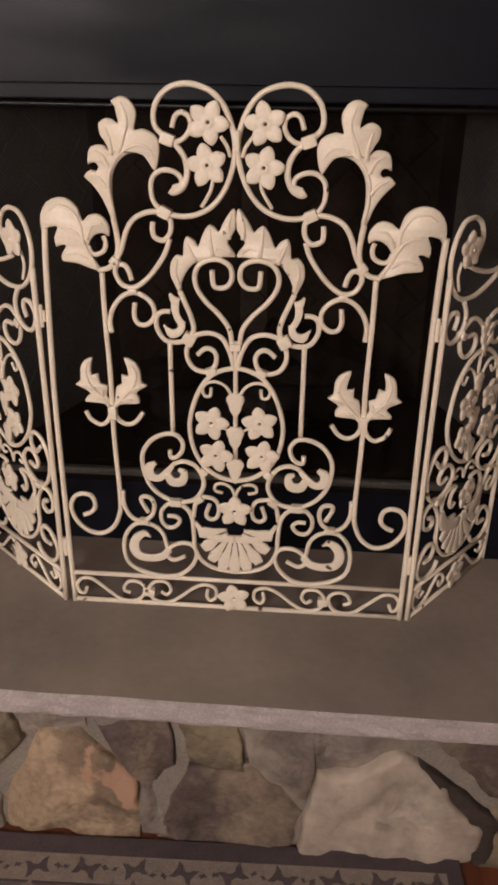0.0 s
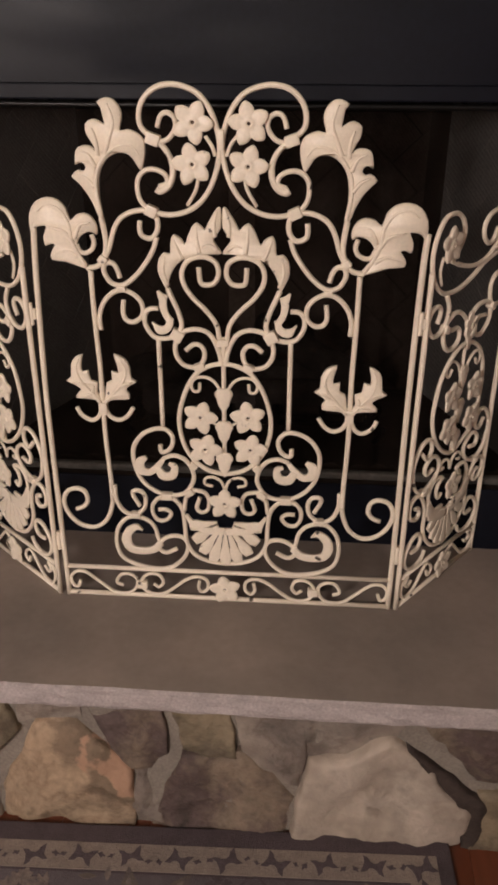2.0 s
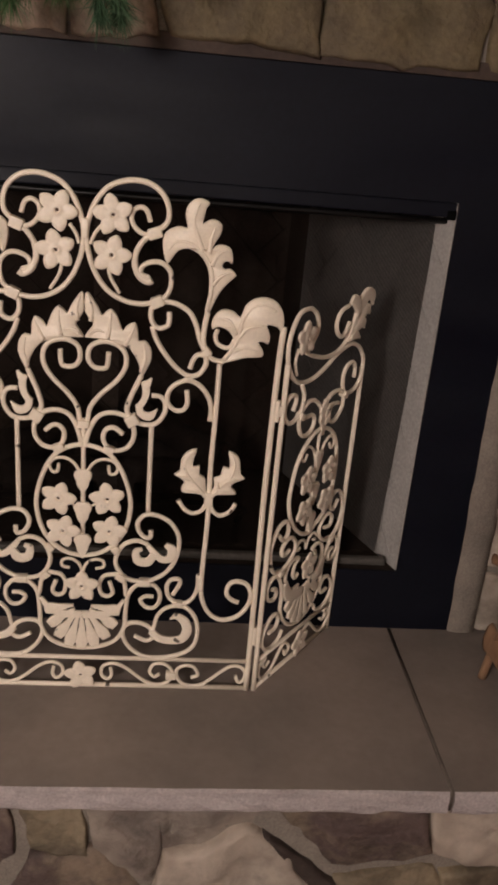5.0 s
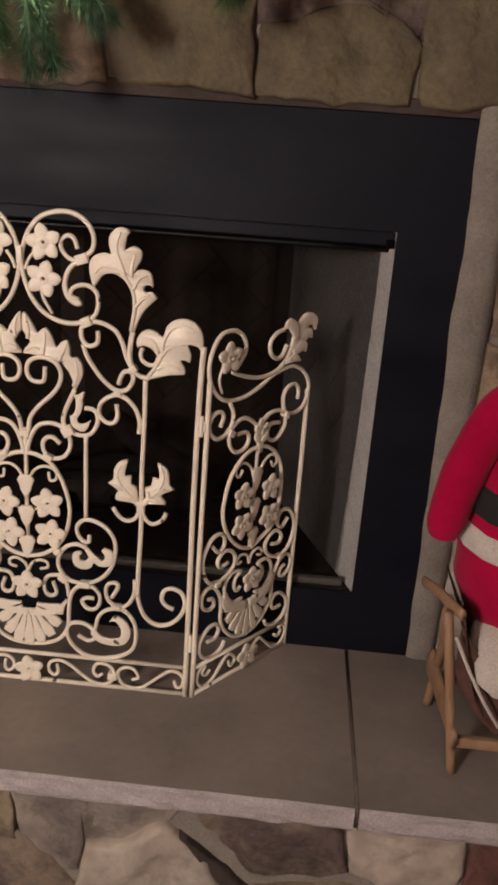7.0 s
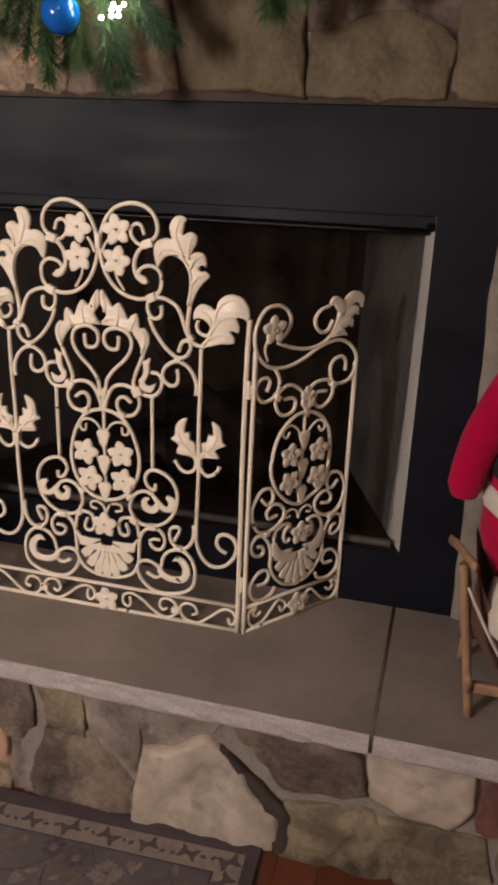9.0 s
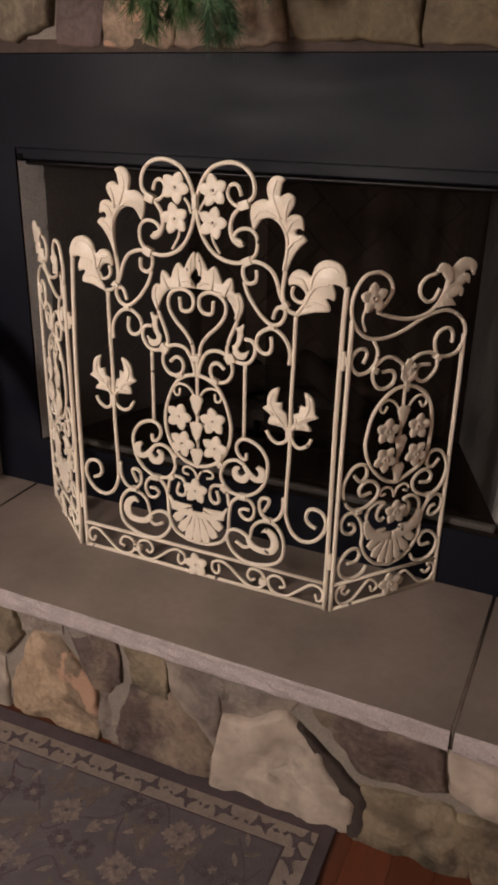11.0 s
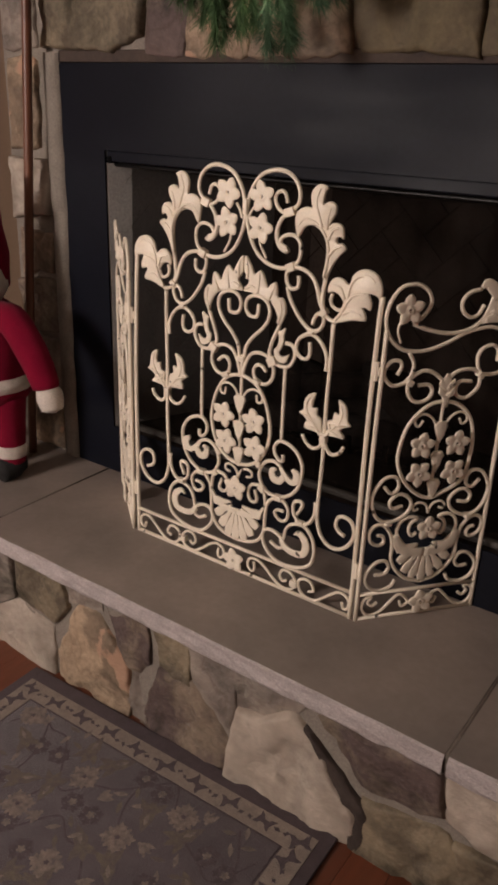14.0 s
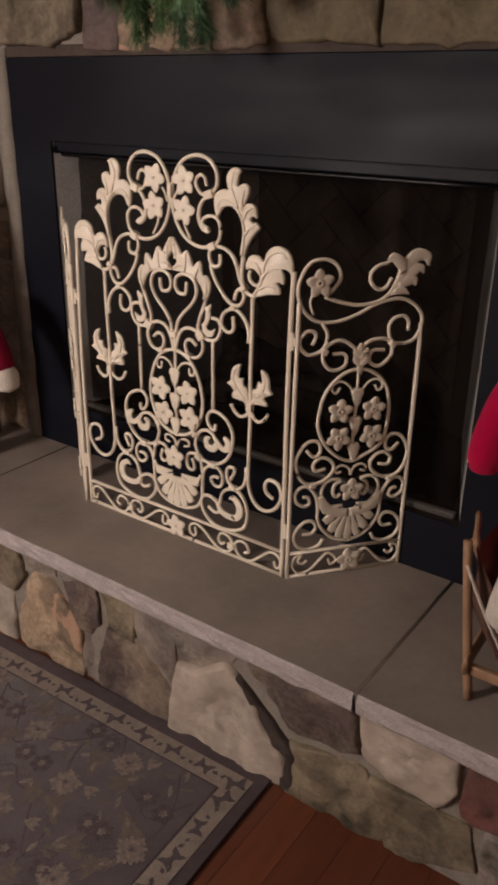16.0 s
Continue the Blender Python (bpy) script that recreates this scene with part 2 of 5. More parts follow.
def part(name, bm, mat, parent, label="", smooth=True):
    ob = new(name, finish(name, bm, mat, smooth))
    ob.parent = parent
    return tagged(ob, label)


def thing(name, label, category, at=None, group=""):
    ob = new(name)
    ob.empty_display_size = 0.05
    if at is not None:
        ob.matrix_world = at
    return tagged(ob, label, category, group)


def structure(name, bm, mat, smooth=False, label="", category=""):
    return tagged(new(name, finish(name, bm, mat, smooth)), label, category, kind="structure")


def box(bm, lo, hi, bevel=0.0, m=None):
    """A box between two corners, its edges bevelled."""
    lo, hi = Vector(lo), Vector(hi)
    g = bmesh.ops.create_cube(bm, size=1.0)
    for v in g["verts"]:
        v.co = Vector([(a + b) / 2 + c * (b - a) for a, b, c in zip(lo, hi, v.co)])
    verts = g["verts"]
    if bevel:
        r = bmesh.ops.bevel(bm, geom=list({e for v in verts for e in v.link_edges}), offset=bevel, segments=2, affect="EDGES", profile=0.6)
        verts = list({v for f in r["faces"] for v in f.verts} | {v for v in verts if v.is_valid})
    if m is not None:
        for v in verts:
            v.co = m @ v.co
    return bm


def spline(points, steps=6):
    """A smooth line through the points (Catmull-Rom)."""
    p = [Vector(q) for q in points]
    if len(p) < 3:
        return p
    p = [2 * p[0] - p[1]] + p + [2 * p[-1] - p[-2]]
    out = []
    for a, b, c, d in zip(p, p[1:], p[2:], p[3:]):
        for i in range(steps):
            t = i / steps
            out.append(0.5 * (2 * b + (c - a) * t + (2 * a - 5 * b + 4 * c - d) * t * t + (3 * b - a - 3 * c + d) * t ** 3))
    return out + [p[-2]]


def tube(bm, points, r=0.0045, sides=8, steps=5, taper=None, flat=1.0):
    """A round bar swept along the spline through the points; taper: radii from start to end."""
    line = spline(points, steps)
    rings, last = [], None
    for i, q in enumerate(line):
        d = (line[min(i + 1, len(line) - 1)] - line[max(i - 1, 0)]).normalized()
        if last is None:
            ref = Vector((0, 1, 0)) if abs(d.y) < 0.9 else Vector((1, 0, 0))
            last = d.cross(ref).normalized()
        a = (last - d * last.dot(d)).normalized()
        last, b = a, d.cross(a)
        t = i / max(len(line) - 1, 1)
        k = r if taper is None else taper[0] + (taper[1] - taper[0]) * t
        rings.append([bm.verts.new(q + a * (k * math.cos(w)) + b * (k * flat * math.sin(w))) for w in [2 * math.pi * j / sides for j in range(sides)]])
    for u, v in zip(rings, rings[1:]):
        for j in range(sides):
            bm.faces.new((u[j], u[(j + 1) % sides], v[(j + 1) % sides], v[j]))
    bm.faces.new(rings[0][::-1])
    bm.faces.new(rings[-1])
    return bm


def blade(bm, points, widths, thick=0.006, dome=0.2, y=0.0):
    """A domed leaf along a spline in the x-z plane, with its half width along the way, a raised middle and a groove beside it."""
    line = spline([(p[0], y, p[1]) for p in points], 4)
    n = len(line)
    front, back = [], []
    for i, q in enumerate(line):
        d = (line[min(i + 1, n - 1)] - line[max(i - 1, 0)]).normalized()
        side = Vector((d.z, 0, -d.x))
        t = i / (n - 1) * (len(widths) - 1)
        k = min(int(t), len(widths) - 2)
        f = t - k
        f = f * f * (3 - 2 * f)
        w = widths[k] * (1 - f) + widths[k + 1] * f
        row = []
        for s in (-1, -0.72, -0.35, 0, 0.35, 0.72, 1):
            up = thick * 0.4 + dome * min(w, 0.02) * (1 - s * s) * (0.55 if abs(s) == 0.35 else 1.0)
            row.append(bm.verts.new(q + side * (w * s) - Vector((0, up, 0))))
        front.append(row)
        back.append([bm.verts.new(q + side * (w * s * 0.96) + Vector((0, thick * 0.4, 0))) for s in (-1, 1)])
    for i in range(n - 1):
        for j in range(6):
            bm.faces.new((front[i][j], front[i][j + 1], front[i + 1][j + 1], front[i + 1][j]))
        bm.faces.new((back[i][0], back[i + 1][0], back[i + 1][1], back[i][1]))
        bm.faces.new((front[i][0], front[i + 1][0], back[i + 1][0], back[i][0]))
        bm.faces.new((front[i][6], back[i][1], back[i + 1][1], front[i + 1][6]))
    bm.faces.new([*front[0], back[0][1], back[0][0]])
    bm.faces.new([*front[-1][::-1], back[-1][0], back[-1][1]])
    return bm


def blossom(bm, x, z, r, y=-0.010, petals=5, turn=0.3):
    """A pressed metal flower: cupped pointed petals round a ringed button with a rivet hole."""
    n = petals * 10
    rings = []
    for f, up in ((0.085, 0.0005), (0.115, 0.0042), (0.17, 0.0052), (0.24, 0.0030), (0.45, 0.0036), (0.75, 0.0046), (0.94, 0.0040), (1.0, 0.0026), (0.96, 0.0)):
        ring = []
        for i in range(n):
            a = 2 * math.pi * i / n + turn
            c = 1 - abs(((a - turn) * petals / (2 * math.pi) + 0.5) % 1.0 - 0.5) * 2
            edge = 0.63 + 0.31 * math.sin(min(1.0, c * 1.12) * math.pi / 2) ** 1.1 + 0.08 * max(0.0, c - 0.62) / 0.38
            k = f if f < 0.3 else 0.25 + (f - 0.25) * (edge - 0.25) / 0.75
            groove = 0.0 if f < 0.4 else 0.0016 * (1 - c) ** 3 - 0.0006 * (c > 0.95)
            ring.append(bm.verts.new((x + r * k * math.cos(a), y - up + groove, z + r * k * math.sin(a))))
        rings.append(ring)
    for u, v in zip(rings, rings[1:]):
        for i in range(n):
            bm.faces.new((u[i], u[(i + 1) % n], v[(i + 1) % n], v[i]))
    bm.faces.new(rings[0]).material_index = 1
    bm.faces.new(rings[-1])
    return bm


def mm(text):
    """Places in the plane of a screen panel, written in millimetres."""
    return [tuple(float(c) / 1000 for c in w.split(",")) for w in text.split()]


# ---- structure: hearth, chimney breast, firebox ----
HEARTH, FACE = 0.37, -0.19
SURROUND_Y = 0.210

# ground and rooms
bm = bmesh.new()
box(bm, (-3.2, -4.2, -0.15), (3.2, 0.9, -0.012))
structure("floor", bm, JOINT, label="dark subfloor under narrow red-brown wooden boards", category="floor")
bm = bmesh.new()
box(bm, (-3.2, -4.2, 2.45), (3.2, 0.9, 2.6))
structure("ceiling", bm, ROOM, label="plain brownish ceiling", category="ceiling")
for name, lo, hi, mat in (("wall_north", (-3.2, 0.72, -0.02), (3.2, 0.9, 2.45), WALLPAINT), ("wall_south", (-3.2, -4.35, -0.02), (3.2, -4.2, 2.45), ROOM),
                          ("wall_west", (-3.35, -4.35, -0.02), (-3.2, 0.9, 2.45), ROOM), ("wall_east", (3.2, -4.35, -0.02), (3.35, 0.9, 2.45), ROOM)):
    bm = bmesh.new()
    box(bm, lo, hi)
    structure(name, bm, mat, label="plain painted room wall", category="wall")

# chimney breast of mortar, round the surround: two piers and the part above
bm = bmesh.new()
box(bm, (-0.950, 0.220, 0.0), (-0.738, 0.72, 2.45))
box(bm, (0.746, 0.220, 0.0), (1.9, 0.72, 2.45))
box(bm, (-0.738, 0.220, 1.462), (0.746, 0.72, 2.45))
breast = structure("wall_chimney_breast", bm, MORTAR, label="grey mortared fieldstone chimney breast round the fireplace", category="wall")
# strip coloured dark for the shaded recess below the overhanging stones
bm = bmesh.new()
box(bm, (-0.737, 0.213, 1.435), (0.745, 0.30, 1.461), 0.003)
structure("trim_recess_strip", bm, RECESS_BROWN, label="dark brown strip under the stones with the recess's shade in its colour", category="lintel")


def smear(x0, x1, seed, lean):
    """A trowelled strip of mortar along the surround's edge, uneven and rounded."""
    bm = bmesh.new()
    rows = []
    for i in range(41):
        z = HEARTH + 0.001 + i * 1.085 / 40
        w = 0.005 * noise.noise((seed, z * 6, 0)) + 0.003 * noise.noise((seed, z * 17, 2)) + lean * i / 40
        row = []
        for t, up in ((0, 0.0), (0.06, 0.007), (0.3, 0.012), (0.7, 0.011), (1, 0.004)):
            x = x0 + (x1 - x0) * t + w * (1 - t)
            row.append(bm.verts.new((x, 0.2095 - up - 0.003 * noise.noise((x * 40, z * 25, seed)), z)))
        row.append(bm.verts.new((x1, 0.222, z)))
        row.append(bm.verts.new((x0 + w, 0.2095, z)))
        rows.append(row)
    for u, v in zip(rows, rows[1:]):
        for j in range(5):
            bm.faces.new((u[j], u[j + 1], v[j + 1], v[j]))
    return part("mortar_strip", bm, MORTAR, breast)


smear(0.742, 0.800, 1, -0.014)
smear(-0.734, -0.785, 5, 0.004)

# hearth: mortared core below the slabs
bm = bmesh.new()
box(bm, (-1.7, FACE - 0.003, -0.012), (1.9, 0.72, HEARTH - 0.05), 0.004)
hearth = structure("hearth_base", bm, MORTAR, label="raised hearth base of mortared fieldstones", category="hearth")


def slab(x0, x1):
    bm = bmesh.new()
    nx = max(2, int((x1 - x0) / 0.02))
    # rough front edge: rows down the front face, displaced
    cols = []
    for i in range(nx + 1):
        x = x0 + (x1 - x0) * i / nx
        col = [bm.verts.new((x, SURROUND_Y + 0.01, HEARTH)), bm.verts.new((x, -0.238 + 0.002 * noise.noise((x * 9, 3, 0)), HEARTH))]
        for k, z in enumerate((-0.003, -0.014, -0.025, -0.037, -0.045)):
            y = -0.243 - 0.004 * noise.noise((x * 22, k * 2.3, 1)) + (0.004 if k == 4 else 0) + 0.002 * noise.noise((x * 70, k * 5, 7))
            col.append(bm.verts.new((x, y, HEARTH + z + (0.002 * noise.noise((x * 30, 9, k)) if k in (0, 4) else 0))))
        col.append(bm.verts.new((x, SURROUND_Y + 0.01, HEARTH - 0.046)))
        cols.append(col)
    for a, b in zip(cols, cols[1:]):
        for k in range(8):
            f = bm.faces.new((a[k], b[k], b[(k + 1) % 8], a[(k + 1) % 8]))
            f.material_index = 1 if 1 <= k <= 5 else 0
    bm.faces.new(cols[0])
    bm.faces.new(cols[-1])
    ob = part("slab", bm, [SLAB, SLAB_EDGE], hearth, smooth=False)
    return ob


slab(-1.7, -0.618)
slab(-0.610, 0.6125)
slab(0.6205, 1.9)
bm = bmesh.new()
for x in (-0.614, 0.6165):
    box(bm, (x - 0.004, -0.238, HEARTH - 0.04), (x + 0.004, SURROUND_Y, HEARTH - 0.0008))
part("slab_joint", bm, GROUT, hearth)


def stone(parent, corners, mat, y, bulge=0.022, back=0.03, seed=0, gap=0.001):
    """One fieldstone in a wall's face: a many-sided lump with chipped edges and an uneven front."""
    pts = mm(corners)
    cx, cz = sum(p[0] for p in pts) / len(pts), sum(p[1] for p in pts) / len(pts)
    ring = []
    for (ax, az), (bx, bz) in zip(pts, pts[1:] + pts[:1]):
        n = max(2, int(math.hypot(bx - ax, bz - az) / 0.022))
        for i in range(n):
            t = i / n
            ring.append((ax + (bx - ax) * t, az + (bz - az) * t))
    bm = bmesh.new()
    rings = []
    bulge *= 0.62
    for f, d in ((1.0, -back), (1.0, 0.0), (0.995, 0.5), (0.975, 0.84), (0.93, 0.95), (0.85, 0.98), (0.74, 1.0), (0.62, 1.0), (0.49, 1.0), (0.35, 1.0), (0.18, 1.0)):
        row = []
        for i, (px, pz) in enumerate(ring):
            dx, dz = px - cx, pz - cz
            ln = math.hypot(dx, dz) or 1
            k = f * (1 - gap / ln) + (0.010 / ln) * noise.noise((px * 24, pz * 24, seed)) + (0.004 / ln) * noise.noise((px * 75, pz * 75, seed + 4))
            x, z = cx + dx * k, cz + dz * k
            out = -back if d < 0 else bulge * d
            if d > 0.3:
                out += 0.011 * min(1.0, d * d) * noise.noise((x * 9, z * 9, seed * 3.1)) + 0.010 * abs(noise.noise((x * 13 + z * 8, z * 17 - x * 6, seed))) - 0.008 * min(1.0, max(0.0, noise.noise((x * 11, z * 5, seed + 9)) * 9)) + 0.0035 * noise.noise((x * 28, z * 28, seed + 2)) + 0.0012 * noise.noise((x * 60, z * 60, seed))
            row.append(bm.verts.new((x, y - out, z)))
        rings.append(row)
    m = len(ring)
    for u, v in zip(rings, rings[1:]):
        for i in range(m):
            bm.faces.new((u[i], u[(i + 1) % m], v[(i + 1) % m], v[i]))
    mid = bm.verts.new((cx, y - bulge - 0.008 * noise.noise((cx * 9, cz * 9, seed)), cz))
    for i in range(m):
        bm.faces.new((rings[-1][i], rings[-1][(i + 1) % m], mid))
    bm.faces.new(rings[0])
    return part("stone", bm, mat, parent)


# surround of black metal with the opening through it
OX0, OX1, OZ0, OZ1 = -0.586, 0.613, 0.508, 1.240
SX0, SX1 = -0.736, 0.744
surround = thing("fireplace_surround", "matte black painted metal fireplace surround on the hearth", "fireplace surround")
bm = bmesh.new()


def rounded(x0, x1, z0, z1, low, top):
    """A rectangle with four short arcs of radius low below and top above."""
    loop = []
    for cx, cz, r, a0 in ((x0 + low, z0 + low, low, 180), (x1 - low, z0 + low, low, 270), (x1 - top, z1 - top, top, 0), (x0 + top, z1 - top, top, 90)):
        loop += [(cx + r * math.cos(radians(a0 + 22.5 * q)), cz + r * math.sin(radians(a0 + 22.5 * q))) for q in range(5)]
    return loop


outer = rounded(SX0, SX1, HEARTH, 1.434, 0.001, 0.014)
inner = rounded(OX0, OX1, OZ0, OZ1, 0.002, 0.002)
rings = [[bm.verts.new((x, y, z)) for x, z in loop] for loop, y in ((outer, 0.2155), (outer, SURROUND_Y + 0.001), ([(x * 0.999, HEARTH + (z - HEARTH) * 0.999) for x, z in outer], SURROUND_Y), (inner, SURROUND_Y), (inner, 0.2155))]
for u, v in zip(rings, rings[1:] + rings[:1]):
    for i in range(20):
        bm.faces.new((u[i], u[(i + 1) % 20], v[(i + 1) % 20], v[i]))
part("face_plate", bm, BLACK, surround, smooth=False)
bm = bmesh.new()
box(bm, (OX0 + 0.001, SURROUND_Y + 0.0065, OZ1 - 0.026), (OX1 - 0.001, SURROUND_Y + 0.056, OZ1 - 0.001), 0.003)
part("curtain_track", bm, BLACK, surround, smooth=False)
bm = bmesh.new()
tube(bm, [(OX0 + 0.002, SURROUND_Y + 0.030, OZ1 - 0.034), (0, SURROUND_Y + 0.030, OZ1 - 0.035), (OX1 - 0.002, SURROUND_Y + 0.030, OZ1 - 0.034)], 0.0055, sides=10)
part("curtain_rod", bm, ROD, surround, "dark glossy steel curtain rod")
for x0, x1 in ((OX0 + 0.001, OX0 + 0.017), (OX1 - 0.017, OX1 - 0.001)):
    bm = bmesh.new()
    box(bm, (x0, SURROUND_Y + 0.004, OZ1 - 0.030), (x1, SURROUND_Y + 0.030, OZ1 - 0.014), 0.002)
    part("rod_bracket", bm, TRACK, surround, smooth=False)
bm = bmesh.new()
box(bm, (OX0 + 0.02, SURROUND_Y + 0.018, OZ0 + 0.001), (OX1 - 0.02, SURROUND_Y + 0.036, OZ0 + 0.016), 0.004)
part("threshold", bm, SILL, surround, "dull grey steel threshold")

# firebox behind: splayed side walls of herringbone firebrick, sooty back
bm = bmesh.new()
box(bm, (SX0 + 0.02, 0.217, OZ0 - 0.06), (SX1 - 0.02, 0.70, OZ0 - 0.004))
box(bm, (SX0 + 0.02, 0.70, OZ0 - 0.06), (SX1 - 0.02, 0.718, OZ1 + 0.12))
box(bm, (SX0 + 0.02, 0.217, OZ1 + 0.06), (SX1 - 0.02, 0.70, OZ1 + 0.12))
shell = structure("firebox_shell", bm, SOOT, label="sooty black firebox floor, back and top", category="firebox")


def herringbone(wall, mat, o, dirx, nrm, depth, high):
    """Firebricks laid in herringbone, clipped to a panel."""
    bw, bl = 0.086, 0.172
    for i in range(-7, 14):
        for j in range(-7, 14):
            for kind in (0, 1):
                # two bricks of a herringbone cell, in axes turned by 45 degrees
                bx, by = (i + 2 * j) * bw, (i - 2 * j) * bw
                rect = (bx, by, bx + bl, by + bw) if kind == 0 else (bx, by + bw, bx + bw, by + bw + bl)
                poly = [((x - y) * 0.7071, (x + y) * 0.7071) for x, y in ((rect[0], rect[1]), (rect[2], rect[1]), (rect[2], rect[3]), (rect[0], rect[3]))]
                ccx, ccz = sum(p[0] for p in poly) / 4, sum(p[1] for p in poly) / 4
                poly = [(ccx + (x - ccx) * 0.976, ccz + (z - ccz) * 0.976) for x, z in poly]
                for axis, limit, sign in ((0, 0.002, 1), (0, depth, -1), (1, 0.004, 1), (1, high, -1)):
                    out = []
                    for s, e in zip(poly, poly[1:] + poly[:1]):
                        si, ei = sign * (s[axis] - limit) >= 0, sign * (e[axis] - limit) >= 0
                        if si != ei:
                            t = (limit - s[axis]) / (e[axis] - s[axis])
                            cut = (s[0] + (e[0] - s[0]) * t, s[1] + (e[1] - s[1]) * t)
                        if si:
                            out.append(s)
                        if si != ei:
                            out.append(cut)
                    poly = out
                    if len(poly) < 3:
                        break
                if len(poly) < 3:
                    continue
                bm = bmesh.new()
                lowr = [bm.verts.new(o + dirx * x + Vector((0, 0, z)) - nrm * 0.003) for x, z in poly]
                top = [bm.verts.new(o + dirx * x + Vector((0, 0, z)) + nrm * 0.0014) for x, z in poly]
                k = len(poly)
                bm.faces.new(top)
                for a0 in range(k):
                    bm.faces.new((lowr[a0], lowr[(a0 + 1) % k], top[(a0 + 1) % k], top[a0]))
                part("brick", bm, mat, wall, smooth=False)


def splayed_wall(side):
    x0 = OX1 if side > 0 else OX0
    ang = 69.0
    dirx = Vector((-side * math.cos(radians(ang)), math.sin(radians(ang)), 0))
    nrm = Vector((-side * dirx.y, side * dirx.x, 0)) if side > 0 else Vector((dirx.y, -dirx.x, 0))
    o = Vector((x0, 0.2165, OZ0 - 0.002))
    depth, high = 0.515, OZ1 - OZ0 + 0.05
    bm = bmesh.new()
    a = [o, o + dirx * depth, o + dirx * depth + Vector((0, 0, high)), o + Vector((0, 0, high))]
    f = [bm.verts.new(p) for p in a]
    g = [bm.verts.new(p - nrm * 0.05) for p in a]
    bm.faces.new(f)
    bm.faces.new(g[::-1])
    for i in range(4):
        bm.faces.new((f[i], g[i], g[(i + 1) % 4], f[(i + 1) % 4]))
    wall = structure("wall_firebox_side", bm, FIREJOINT, label="splayed firebox wall lined with grey herringbone firebrick", category="wall")
    herringbone(wall, FIREBRICK, o, dirx, nrm, depth, high)


splayed_wall(1)
splayed_wall(-1)
herringbone(shell, SOOTBRICK, Vector((-0.36, 0.6985, OZ0 + 0.002)), Vector((1, 0, 0)), Vector((0, -1, 0)), 0.745, OZ1 - OZ0 + 0.05)


def mesh_curtain(x0, x1, folds, deep, spread=0.0):
    """A fire curtain of fine wire hanging in folds from the track."""
    bm = bmesh.new()
    n = folds * 10
    rows = []
    for z, k in ((OZ0 + 0.012, 1.0), (OZ0 + 0.25, 0.9), (OZ0 + 0.5, 0.8), (OZ1 - 0.02, 0.6)):
        row = []
        for i in range(n + 1):
            t = i / n
            row.append(bm.verts.new((x0 + (x1 - x0) * t + spread * (1 - k) * (2 * t if x0 > 0 else 2 * (t - 1)) + 0.004 * math.sin(t * 17 + z * 3), 0.272 + deep * k * math.sin(2 * math.pi * folds * t) + 0.004 * math.sin(t * 31), z)))
        rows.append(row)
    for u, v in zip(rows, rows[1:]):
        for i in range(n):
            bm.faces.new((u[i], u[i + 1], v[i + 1], v[i]))
    ob = thing("fire_curtain", "dark fine wire mesh fire curtain hanging in the opening", "curtain")
    part("mesh", bm, MESH, ob)
    for i in range(folds + 1):
        x = x0 + (x1 - x0) * i / folds
        bm = bmesh.new()
        tube(bm, [(x + 0.007 * math.cos(w), 0.272, OZ1 - 0.024 + 0.007 * math.sin(w)) for w in (0, 1, 2, 3, 4, 5, 6.2)], 0.0012, sides=5)
        part("ring", bm, TRACK, ob)


mesh_curtain(OX0 + 0.022, -0.02, 9, 0.006, 0.01)
mesh_curtain(0.03, OX1 - 0.034, 11, 0.007, 0.034)

# charred logs on an iron grate
grate = thing("fire_grate", "black iron grate on the firebox floor", "grate", pose(0.02, 0.47, OZ0 - 0.004))
for i in range(6):
    x = -0.25 + 0.10 * i
    bm = bmesh.new()
    tube(bm, [(x, -0.10, 0.10), (x, -0.09, 0.055), (x, 0.0, 0.05), (x, 0.10, 0.055), (x, 0.11, 0.10)], 0.007)
    part("bar", bm, TRACK, grate)
for y in (-0.06, 0.06):
    bm = bmesh.new()
    tube(bm, [(-0.27, y, 0.0), (-0.268, y, 0.040), (0.0, y, 0.043), (0.268, y, 0.040), (0.27, y, 0.0)], 0.007, steps=8)
    part("rail", bm, TRACK, grate)


def fire_log(a, b, r, seed):
    """A charred log with a knotty, split surface."""
    a, b = Vector(a), Vector(b)
    d = (b - a).normalized()
    u = d.cross(Vector((0, 0, 1))).normalized()
    v = d.cross(u)
    bm = bmesh.new()
    rings = []
    for i in range(15):
        t = i / 14
        q = a + (b - a) * t + u * (0.012 * math.sin(3 * t + seed))
        k = r * (1 - 0.12 * t) * (0.72 if i in (0, 14) else 1)
        rings.append([bm.verts.new(q + (u * math.cos(w) + v * math.sin(w)) * k * (1 + 0.16 * noise.noise((seed * 5 + math.cos(w) * 2, math.sin(w) * 2, t * 5)))) for w in [2 * math.pi * j / 14 for j in range(14)]])
    for p, q in zip(rings, rings[1:]):
        for j in range(14):
            bm.faces.new((p[j], p[(j + 1) % 14], q[(j + 1) % 14], q[j]))
    bm.faces.new(rings[0])
    bm.faces.new(rings[-1])
    tagged(new("fire_log", finish("fire_log", bm, CHAR)), "charred dark grey log stacked on the iron grate", "log", "logs on the grate")


